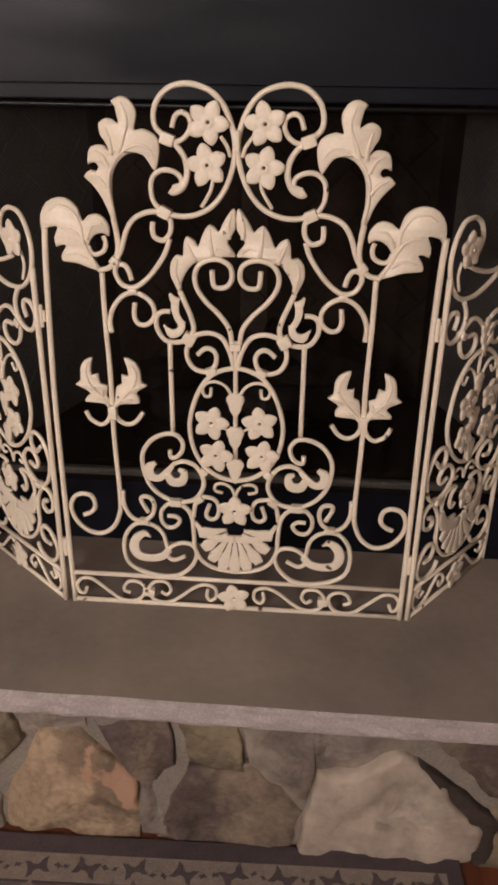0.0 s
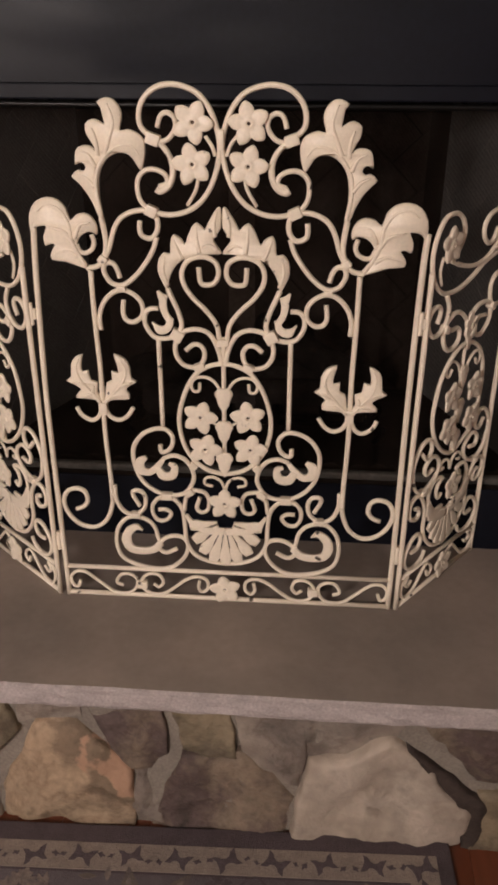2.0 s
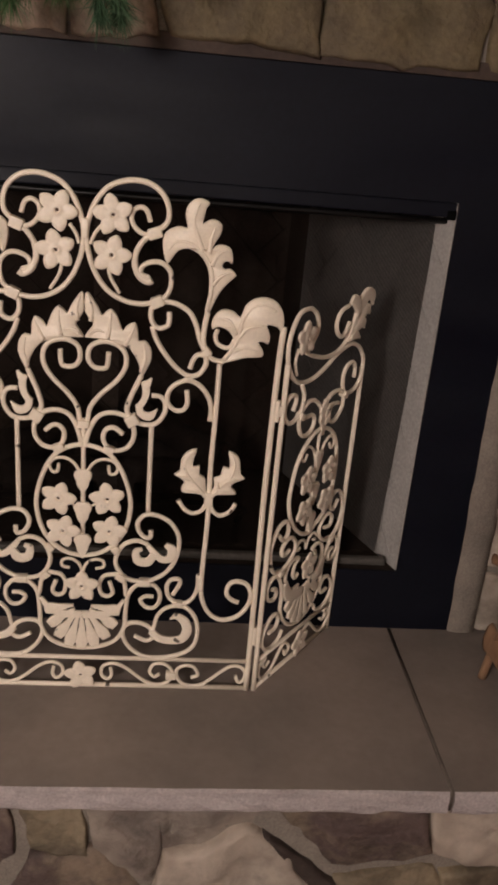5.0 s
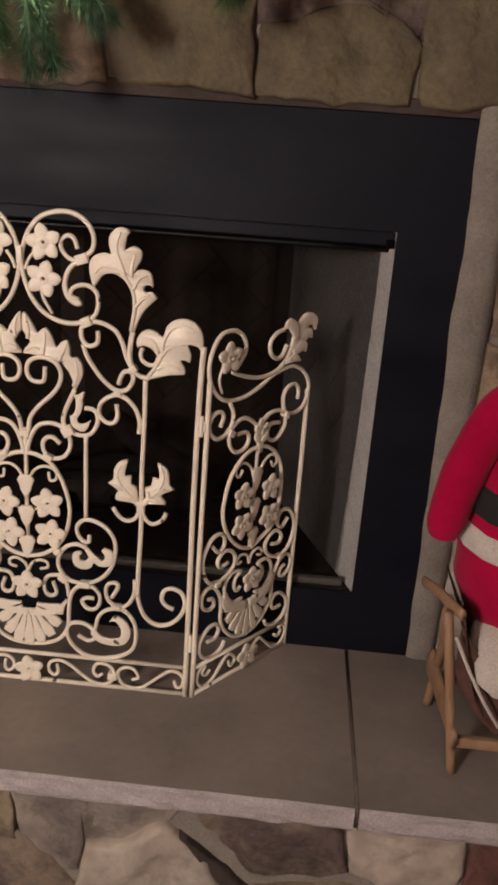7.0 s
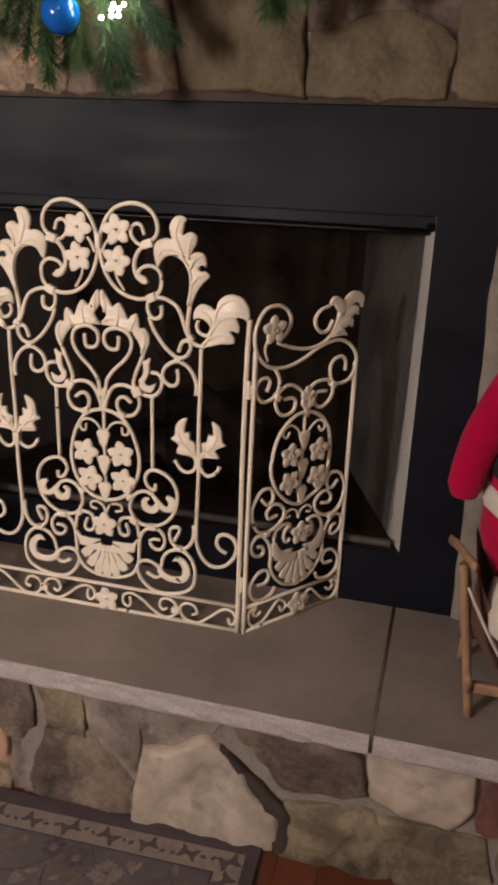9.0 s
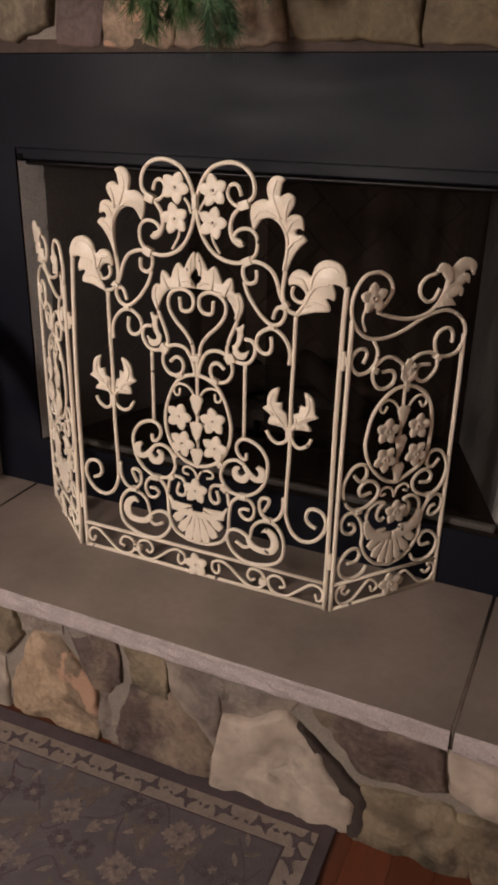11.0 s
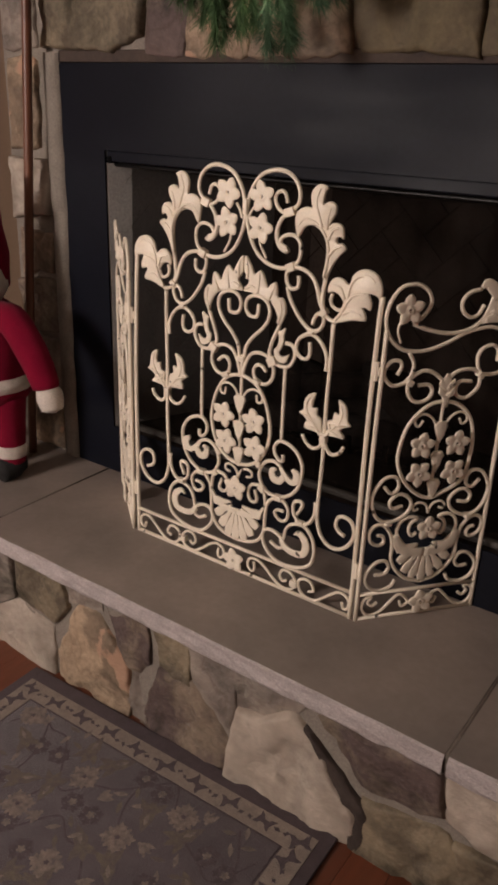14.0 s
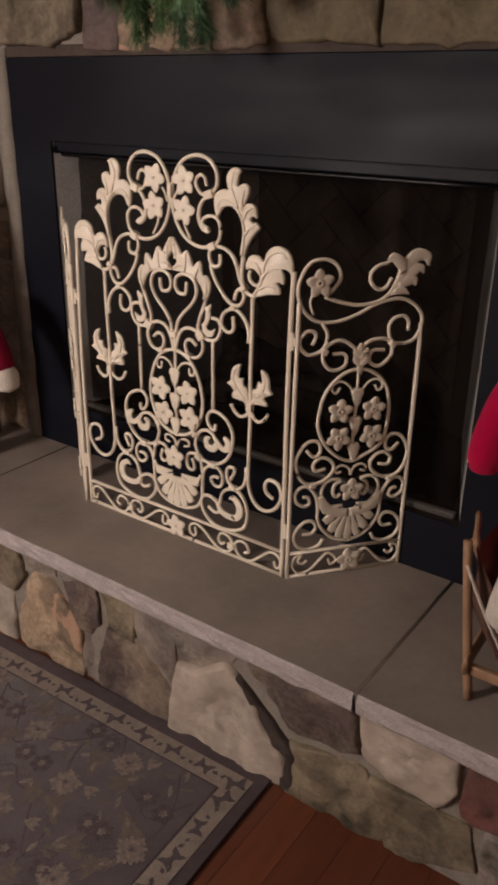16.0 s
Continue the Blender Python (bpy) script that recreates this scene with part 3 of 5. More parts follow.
GZ = OZ0 + 0.053
for a, b, r, seed in (((-0.27, 0.54, GZ + 0.046), (0.30, 0.53, GZ + 0.040), 0.050, 1), ((-0.22, 0.42, GZ + 0.036), (0.26, 0.43, GZ + 0.038), 0.042, 2), ((-0.18, 0.40, GZ + 0.105), (0.14, 0.55, GZ + 0.150), 0.036, 3),
                      ((0.24, 0.41, GZ + 0.102), (0.02, 0.53, GZ + 0.175), 0.034, 4), ((-0.10, 0.52, GZ + 0.120), (-0.17, 0.43, GZ + 0.190), 0.030, 5)):
    fire_log(a, b, r, seed)

# ---- the folding screen ----
screen = thing("fireplace_screen", "three-panel cream painted wrought iron fireplace screen with scrolls and flowers", "fireplace screen", pose(0, 0, HEARTH))


LEAN = {}


def place(panel, x, z):
    """The middle panel was bent a little wider on one side; a wing may lean."""
    if x > 0 and panel.name == "centre_panel":
        x += min(0.004, 0.035 * x) + 0.007 * min(1.0, max(0.0, (x - 0.20) / 0.06)) * (0.55 < z < 0.74)
        if 0.13 < x < 0.27 and 0.35 < z < 0.49:
            z -= 0.008
    return x + LEAN.get(panel.name, 0.0) * z, z + raised(z)


def raised(z):
    return 0.009 * min(1.0, max(0.0, (z - 0.05) / 0.16))


def scroll(panel, text, s, r=0.0044, y=0.0, name="scroll", taper=None):
    bm = bmesh.new()
    tube(bm, [(u, y, v) for u, v in (place(panel, s * x, z) for x, z in mm(text))], r * 0.93, taper=taper)
    return part(name, bm, CREAM, panel)


def leaf(panel, s, blades, thick=0.006, y=-0.002, name="acanthus_leaf", dome=0.13):
    bm = bmesh.new()
    for text, widths in blades:
        blade(bm, [place(panel, s * x, z) for x, z in mm(text)], [w / 1000 for w in widths], thick, dome, y)
        y -= 0.0006
    return part(name, bm, CREAM, panel)


def lobed(panel, s, outline, ribs, name="acanthus_leaf", thick=0.0055):
    """A pressed metal leaf: a lobed outline with a rounded rim, a domed face and raised ribs."""
    pts = [place(panel, s * x, z) for x, z in mm(outline)]
    if sum(a[0] * b[1] - b[0] * a[1] for a, b in zip(pts, pts[1:] + pts[:1])) < 0:
        pts = pts[::-1]
    line = []
    n = len(pts)
    for i in range(n):
        a, b, c, d = (Vector(pts[(i + q) % n]) for q in (-1, 0, 1, 2))
        for t in (0.0, 0.5):
            line.append(0.5 * (2 * b + (c - a) * t + (2 * a - 5 * b + 4 * c - d) * t * t + (3 * b - a - 3 * c + d) * t ** 3) if t else b)
    bm = bmesh.new()
    n = len(line)
    loops = []
    for inset, up in ((0.0, 0.0015), (0.0, -0.001), (0.0006, -thick * 0.55), (0.0018, -thick * 0.85)):
        loop = []
        for i, q in enumerate(line):
            d = line[(i + 1) % n] - line[i - 1]
            d = d.normalized() if d.length > 1e-6 else Vector((1, 0))
            loop.append(bm.verts.new((q.x - d.y * inset, up, q.y + d.x * inset)))
        loops.append(loop)
    for u, v in zip(loops, loops[1:]):
        for i in range(n):
            bm.faces.new((u[i], u[(i + 1) % n], v[(i + 1) % n], v[i]))
    for a, b, c in geometry.tessellate_polygon([[Vector((q.x, q.y, 0)) for q in line]]):
        bm.faces.new((loops[-1][a], loops[-1][b], loops[-1][c]))
        bm.faces.new((loops[0][c], loops[0][b], loops[0][a]))
    for text in ribs:
        way = [place(panel, s * x, z) for x, z in mm(text)]
        tube(bm, [(x, -thick * 0.92, z) for x, z in way], sides=8, steps=4, taper=(0.0036, 0.0015), flat=0.95)
    return part(name, bm, CREAM, panel)


def flower(panel, x, z, r, turn=0.3, y=-0.006):
    bm = bmesh.new()
    blossom(bm, x / 1000 + LEAN.get(panel.name, 0.0) * z / 1000, z / 1000 + raised(z / 1000), r / 1000, y, 5, turn)
    return part("flower", bm, [CREAM, RECESS_BROWN], panel)


def clasp(panel, x, z, turn=0.0, w=8, h=6):
    bm = bmesh.new()
    box(bm, (-w / 1000, -0.0075, -h / 1000), (w / 1000, 0.0065, h / 1000), 0.0018, Matrix.Translation((place(panel, x / 1000, z / 1000)[0], 0, z / 1000 + raised(z / 1000))) @ Matrix.Rotation(radians(turn), 4, "Y"))
    return part("clasp", bm, CREAM, panel)


def frame_panel(name, bars, m, label, lean=0.0):
    bm = bmesh.new()
    for text, r in bars:
        tube(bm, [(x + lean * z, 0, z + raised(z)) for x, z in mm(text)], r / 1000, sides=8)
    ob = part(name, bm, CREAM, screen, label)
    ob.matrix_local = m
    LEAN[ob.name] = lean
    return ob


# centre panel
centre = frame_panel("centre_panel", (("-297,0 -297,200 -296,400 -289,600 -284,680", 5), ("298,0 298,200 297,400 299,600 302,672", 5), ("-297,4 297,4", 4.5), ("-295,62 295,62", 4.2)),
                     Matrix(), "tall middle panel with a crown of scrolls")
for s in (-1, 1):
    k = -s  # the texts are written for the side with negative x
    scroll(centre, "-105,699 -93,695 -76,693 -55,697 -34,709 -18,729 -8,752 -3,774 -2,795 -7,818 -16,839 -31,857 -50,866 -71,869 -92,864 -108,850 -115,832 -113,814 -98,799", k, 0.0044, name="ring_scroll")
    scroll(centre, "-98,799 -84,795 -72,801 -64,814 -66,827 -76,833 -85,828 -90,813", k, 0.0040)
    scroll(centre, "-98,799 -82,787 -72,770 -70,751 -77,734 -89,727 -95,730", k, 0.0044, taper=(0.0038, 0.0058))
    scroll(centre, "-105,697 -119,712 -123,730 -120,746 -108,756 -93,756 -81,749 -79,738 -91,733", k, 0.0041)
    scroll(centre, "-22,803 -13,790 -8,776", k, 0.003, -0.002, "flower_stem")
    scroll(centre, "-33,745 -37,729 -50,707", k, 0.003, -0.002, "flower_stem")
    clasp(centre, k * -97, 798, k * 20, 10, 8)
    clasp(centre, k * -104, 698, k * 25, 9, 8)
    lobed(centre, k, "-175,682 -179,712 -178,743 -172,760 -161,773 -146,779 -132,776 -124,766 -116,755 -110,770 -108,788 -112,801 -122,808 -133,811 -143,809 -140,821 -139,832 -143,842 -151,850 -162,852 -174,846 -169,839 -167,828 -165,817 -173,822 -182,824 -193,817 -192,803 -187,795 -180,781 -186,787 -195,789 -206,786 -211,777 -212,762 -206,765 -200,764 -197,758 -202,753 -209,755 -219,746 -210,737 -199,723 -190,706 -182,685",
          ("-178,690 -183,723 -182,747 -174,766 -160,781 -143,789 -127,788 -117,776", "-167,778 -159,798 -152,821 -159,845", "-177,775 -178,795 -183,812", "-181,758 -190,775 -202,781", "-185,730 -196,743 -209,749"))
    scroll(centre, "-180,687 -177,668 -176,643 -182,624", k, 0.0046, taper=(0.0046, 0.0042))
    lobed(centre, k, "-204,610 -222,614 -239,620 -261,623 -261,635 -254,646 -261,647 -269,644 -271,658 -265,672 -269,674 -281,671 -286,665 -290,670 -289,691 -278,709 -260,716 -244,713 -232,701 -227,683 -218,691 -205,694 -194,688 -187,675 -188,662 -193,664 -199,666 -209,663 -217,654 -220,642 -215,626",
          ("-207,615 -219,634 -227,655 -230,679 -242,699 -262,705 -276,696", "-225,650 -238,667 -260,673", "-220,629 -235,637 -254,633", "-222,657 -212,677 -196,680"))
    scroll(centre, "-221,647 -217,637 -209,634 -198,640 -194,651 -197,662", k, 0.0040)
    scroll(centre, "-209,611 -193,614 -181,624", k, 0.0044)
    scroll(centre, "-181,624 -171,643 -163,668 -152,686 -135,696 -118,699 -105,697 -96,686 -97,669 -107,658 -120,662 -123,672 -122,684", k)
    scroll(centre, "-98,660 -105,640 -118,619 -134,600 -154,586 -172,589 -182,605 -180,618 -169,620 -162,611 -158,597", k)
    clasp(centre, k * -182, 625, k * 40, 7, 6)
    scroll(centre, "-194,513 -195,534 -188,555 -173,572 -155,578 -138,571 -127,558 -126,540 -138,528 -151,529 -157,541 -155,562", k)
    clasp(centre, k * -157, 581, 0, 7, 4)
    scroll(centre, "-203,607 -203,530 -201,445 -202,335 -199,238 -199,199", k, 0.0047, name="upright_bar")
    scroll(centre, "-73,507 -91,501 -110,504 -122,522 -122,540 -114,549 -101,550", k)
    leaf(centre, k, (("-89,573 -93,559 -90,543 -83,531", (5, 6, 5, 5)), ("-82,536 -86,521 -99,516 -111,529", (5, 6, 7, 1)), ("-100,579 -95,570 -91,562", (2, 5, 5))), name="leaf_bud")
    scroll(centre, "-85,582 -77,563 -69,543 -65,523 -73,507", k, 0.0046)
    lobed(centre, k, "-1,703 -6,705 -12,697 -20,684 -25,673 -29,677 -38,683 -46,675 -52,661 -56,651 -61,659 -73,665 -78,652 -79,636 -88,638 -97,627 -99,609 -93,593 -85,579 -82,594 -75,611 -64,624 -51,630 -36,634 -11,636 -1,637 -4,645 -12,656 -10,663 -1,676",
          ("-10,663 -11,682 -6,700", "-34,638 -37,657 -38,677", "-60,630 -67,644 -73,659", "-84,588 -90,611 -87,632", "-7,644 -19,650 -29,647"), name="crown_leaf")
    scroll(centre, "-6,501 -10,525 -25,547 -46,568 -59,588 -62,607 -55,623 -40,631 -23,631 -9,622 -6,605 -13,592 -26,589 -34,594 -36,616", k, name="heart_scroll")
    scroll(centre, "-73,507 -61,514 -43,518 -25,513 -14,499 -6,477 -3,458", k)
    clasp(centre, k * -73, 507, k * 30, 10, 9)
    scroll(centre, "-103,502 -103,419 -103,347", k, 0.0044, name="upright_bar")
    scroll(centre, "-73,503 -77,486 -74,470 -63,457 -45,454 -33,464 -30,480 -37,491 -48,492 -60,482", k)
    clasp(centre, k * -39, 456, k * -20, 9, 5)
    scroll(centre, "-1,462 -22,457 -42,445 -59,420 -71,385 -75,355 -71,324 -61,298 -46,279 -25,265 2,259", k, 0.0044, name="oval_bar")
    scroll(centre, "-5,412 -15,429 -29,437 -45,435 -53,425 -50,413 -41,413 -39,427", k, 0.003)
    scroll(centre, "-39,368 -19,356 -7,347", k, 0.0025, 0.002, "flower_stem")
    scroll(centre, "-109,312 -108,299 -98,300 -89,312 -88,328 -99,341 -118,341 -140,329 -155,305 -156,278 -149,251 -134,230 -114,217 -102,213", k)
    scroll(centre, "-105,286 -87,292 -68,285 -56,266 -54,246 -65,224 -80,215 -102,213", k)
    leaf(centre, k, (("-134,288 -145,279 -144,264 -131,259 -118,268 -105,285", (4, 8, 8, 6, 6, 4)), ("-116,270 -106,254 -90,256 -86,272 -96,278", (6, 8, 8, 6, 3))), name="scroll_leaf")
    clasp(centre, k * -102, 212, 0, 10, 6)
    clasp(centre, k * -62, 221, k * -35, 8, 6)
    clasp(centre, k * -53, 275, k * 45, 7, 5)
    scroll(centre, "-198,216 -201,188 -213,160 -235,145 -260,149 -279,167 -287,192 -279,213 -262,220 -248,214 -244,197 -252,185 -266,179", k, 0.0046)
    scroll(centre, "-193,230 -193,205 -186,186 -174,175 -159,174 -144,186 -140,205 -146,218 -159,220 -162,211 -151,190", k)
    scroll(centre, "-119,206 -102,211 -85,202 -75,184 -72,152 -70,123 -56,98 -30,85 1,81", k, 0.0044, name="basket_bar")
    scroll(centre, "-119,206 -128,193 -128,176 -119,164 -105,165 -96,177 -104,185 -118,185", k, 0.0041)
    clasp(centre, k * -159, 173, 0, 9, 5)
    scroll(centre, "-159,170 -177,165 -193,145 -198,117 -191,89 -168,73 -132,65 -100,69 -76,90 -68,115 -77,131 -98,133 -117,121 -119,105 -107,99 -88,108", k, 0.0044)
    scroll(centre, "-159,170 -139,163 -126,148 -121,126 -115,112", k, 0.0042)
    leaf(centre, k, (("-148,144 -160,150 -174,140 -179,123 -171,106 -148,102 -127,108 -116,124", (1, 6, 8, 9, 8, 7, 7, 5)),), name="scroll_leaf")
    scroll(centre, "-62,226 -49,225 -35,221 -28,206 -31,188 -42,183 -50,191 -44,211", k, 0.0041)
    scroll(centre, "0,226 -6,244 -20,253 -33,250 -34,239 -21,235", k, 0.003)
    scroll(centre, "-72,185 -69,208 -62,226", k, 0.0042)
    leaf(centre, k, (("-69,178 -55,158 -32,149 2,148", (3, 5.5, 7, 7)),), name="basket_rim", dome=0.15)
    scroll(centre, "-273,31 -278,17 -287,20 -290,37 -280,50 -264,51 -249,41 -229,23 -209,8 -185,7 -169,19 -166,40 -180,50 -196,47 -204,30 -192,24", k, 0.0036, name="band_scroll")
    scroll(centre, "-135,30 -125,24 -117,35 -124,51 -143,52 -156,39 -155,20 -140,8 -118,9 -97,23 -75,42 -54,51 -36,44 -34,26 -44,17 -51,25 -49,42", k, 0.0036, name="band_scroll")
    clasp(centre, k * -155, 29, 0, 9, 7)
    scroll(centre, "-246,377 -239,363 -224,354 -212,359 -204,374", k, 0.0042)
    scroll(centre, "-151,379 -162,363 -176,356 -190,361 -198,374", k, 0.0042)
    clasp(centre, k * -201, 377, 0, 7, 11)
    lobed(centre, k, "-202,380 -210,390 -224,393 -245,394 -242,403 -236,409 -243,416 -259,424 -251,431 -249,452 -242,465 -228,471 -231,456 -231,441 -221,444 -218,427 -207,423 -209,406 -201,392", ("-204,388 -218,406 -235,427 -240,449 -235,464", "-216,403 -233,400", "-226,418 -244,424", "-216,406 -213,418"), name="fleuron_leaf")
    lobed(centre, k, "-199,380 -188,391 -172,393 -156,395 -156,406 -160,412 -153,419 -142,426 -151,433 -152,451 -160,466 -177,473 -174,458 -172,441 -183,444 -183,428 -192,423 -195,407 -197,393", ("-196,389 -182,405 -164,427 -159,447 -167,464", "-185,401 -166,401", "-168,419 -151,425"), name="fleuron_leaf")
    for i in (1, 2, 3, 4):
        th = radians(20.5 * i)
        p = lambda f: "%.1f,%.1f" % (-66 * f * math.sin(th), 168 - 88 * f * math.cos(th))
        leaf(centre, k, ((" ".join((p(0.22), p(0.5), p(0.8), p(0.97))), (2.2, 5.2, 11, 8)),), name="shell_petal")
leaf(centre, 1, (("0,148 0,124 0,98 0,83", (2.2, 5.2, 11, 8)),), name="shell_petal")
for x, z, turn in ((-39, 821, -0.1), (-41, 765, 0.52), (40, 820, 0.5), (39, 763, 0.05), (-39, 368, 0.0), (-32, 309, 0.0), (40, 370, 0.45), (44, 311, 0.1)):
    flower(centre, x, z, 30, turn)
for z in (402, 343, 284):
    leaf(centre, 1, ((f"0,{z + 17} 0,{z + 8} 0,{z - 8} 0,{z - 28}", (10, 15, 10, 1)),), name="heart_drop")
scroll(centre, "0,505 0,430 0,340 0,262", 1, 0.0042, 0.002, "upright_bar")
clasp(centre, 0, 497, 0, 9, 6)
clasp(centre, 0, 798, 0, 5, 14)
flower(centre, 0, 206, 30, 0.3, -0.009)
flower(centre, -1, 31, 30, 0.5, -0.007)


def side_panel(s, m, label):
    """A low folding wing; s mirrors it."""
    bars = (("0,0 1,300 3,500 4,612", 4.8), ("267,0 267,300 267,480 265,560", 4.8), ("0,4 267,4", 4.2), ("2,62 267,62", 4.0))
    bars = [(" ".join("%g,%g" % (s * float(w.split(",")[0]), float(w.split(",")[1])) for w in t.split()), r) for t, r in bars]
    p = frame_panel("side_panel", bars, m, label, 0.019 if s < 0 else 0.0)
    for t in ("56,623 73,637 86,659 79,681 62,693 45,695 25,690 9,670 1,643 4,616 17,593 38,577 63,572 92,574 128,586 160,602 193,611 219,612 246,600 265,577 266,553 255,529 234,520 212,521",
              "56,623 85,612 123,604 156,606 180,615 202,636", "193,655 182,636 166,633 151,645 148,663 161,678 183,684",
              "53,571 65,549 62,526 49,512 27,508 11,522 8,540 20,555 36,555 41,544 34,528", "238,546 237,566 225,577 206,573 196,558 199,536 208,521",
              "206,523 187,532 163,531 147,522 137,505", "206,521 206,499 194,483 178,475 162,482 158,497 166,509 190,508",
              "137,500 126,515 106,530 87,534 71,527 59,514 59,494 70,477 87,472 104,479 109,495 100,506 79,506"):
        scroll(p, t, s, 0.0042)
    flower(p, s * 42, 651, 29, 0.4)
    scroll(p, "32,633 26,612 34,589", s, 0.0028, 0, "flower_stem")
    leaf(p, s, (("190,622 210,645 222,674 240,697 262,694 268,676", (5, 12, 15, 13, 10, 2)), ("214,652 236,668 250,672 258,662", (6, 11, 9, 2)), ("206,638 226,648 238,650 243,638", (6, 10, 8, 2)),
                ("196,626 214,630 230,622", (5, 8, 2)), ("214,665 206,684 192,694 180,688", (6, 11, 10, 3))))
    leaf(p, s, (("137,526 137,512 138,496 139,460", (2, 9, 10, 5)), ("138,496 128,506 124,516", (4, 6, 1)), ("139,482 128,490 124,500", (4, 6, 1)), ("138,496 148,506 152,516", (4, 6, 1)), ("139,482 149,490 153,500", (4, 6, 1))), name="wheat_bud")
    scroll(p, "137,471 113,467 88,450 68,424 58,391 55,353 71,311 103,278 134,266 160,276 190,292 205,312 211,354 211,388 203,424 186,450 161,466 137,471", s, 0.0042, name="oval_bar")
    for d in (-1, 1):
        scroll(p, " ".join("%g,%g" % (137 + d * a, z) for a, z in ((5, 412), (18, 436), (36, 447), (52, 441), (55, 429), (46, 422), (38, 434))), s, 0.0028)
        flower(p, s * (137 + d * 37), 384, 28, 0.2)
        flower(p, s * (137 + d * 37), 324, 28, 0.9)
        scroll(p, " ".join("%g,%g" % (135 + d * a, z) for a, z in ((0, 232), (6, 250), (22, 257), (34, 250), (32, 240), (22, 243))), s, 0.0028)
        scroll(p, " ".join("%g,%g" % (137 + d * a, z) for a, z in ((104, 299), (88, 283), (74, 292), (76, 312), (90, 320), (110, 312), (126, 282), (124, 254), (112, 230), (90, 219), (66, 224), (46, 240), (42, 260), (56, 276), (74, 279), (88, 265), (82, 250), (60, 253))), s, 0.0042)
        scroll(p, " ".join("%g,%g" % (137 + d * a, z) for a, z in ((108, 192), (96, 189), (92, 176), (104, 170), (121, 180), (125, 200), (113, 214), (95, 212), (78, 190), (72, 160), (72, 138), (60, 112), (34, 88), (0, 78))), s, 0.0042, name="basket_bar")
        scroll(p, " ".join("%g,%g" % (137 + d * a, z) for a, z in ((105, 104), (84, 104), (75, 118), (84, 133), (104, 131), (122, 112), (124, 92), (113, 75), (90, 67), (66, 74), (57, 88))), s, 0.0042)
        scroll(p, " ".join("%g,%g" % (137 + d * a, z) for a, z in ((22, 190), (32, 184), (40, 196), (36, 212), (24, 222), (44, 226), (60, 216), (66, 198), (62, 182))), s, 0.004)
        leaf(p, s, ((" ".join("%g,%g" % (137 + d * a, z) for a, z in ((68, 190), (58, 166), (34, 150), (0, 146))), (6, 12, 11, 9)),), name="basket_rim", dome=0.15)
        scroll(p, " ".join("%g,%g" % (138 + d * a, z) for a, z in ((93, 40), (104, 32), (114, 42), (106, 54), (122, 50), (126, 28), (112, 10), (86, 14), (62, 38), (46, 52), (30, 44), (24, 30), (36, 22), (42, 36))), s, 0.0035, name="band_scroll")
        for i in (1, 2, 3, 4):
            th = radians(20.5 * i)
            q = lambda f: "%.1f,%.1f" % (137 + d * 66 * f * math.sin(th), 168 - 86 * f * math.cos(th))
            leaf(p, s, ((" ".join((q(0.25), q(0.5), q(0.8), q(0.97))), (2.2, 4.8, 10, 7)),), name="shell_petal")
        clasp(p, s * (137 + d * 88), 217, 0, 7, 5)
    leaf(p, s, (("137,146 137,124 137,98 137,83", (2.2, 4.8, 10, 7)),), name="shell_petal")
    for z in (413, 351, 291):
        leaf(p, s, ((f"137,{z + 17} 137,{z + 8} 137,{z - 8} 137,{z - 27}", (9, 14, 9, 1)),), name="heart_drop")
    scroll(p, "138,470 137,400 136,330 135,268", s, 0.0036, 0.002, "upright_bar")
    clasp(p, s * 60, 513, 30, 7, 6)
    clasp(p, s * 206, 521, 30, 7, 6)
    flower(p, s * 136, 202, 28, 0.3, -0.009)
    flower(p, s * 142, 33, 30, 0.5)
    return p


side_panel(1, pose(0.312, 0, 0, 0, 0, 50.6), "low folding wing turned back towards the firebox")
side_panel(-1, pose(-0.3145, 0, 0, 0, 0, -40.0), "low folding wing turned back towards the firebox")
for x in (-0.3045, 0.3045):
    for z in (0.118, 0.545):
        bm = bmesh.new()
        tube(bm, [(x, -0.001, z - 0.018), (x, -0.001, z - 0.006), (x, -0.001, z + 0.006), (x, -0.001, z + 0.018)], 0.0042)
        box(bm, (x - 0.0075, -0.003, z - 0.009), (x + 0.0075, 0.002, z + 0.009), 0.001)
        part("hinge", bm, CREAM, screen)

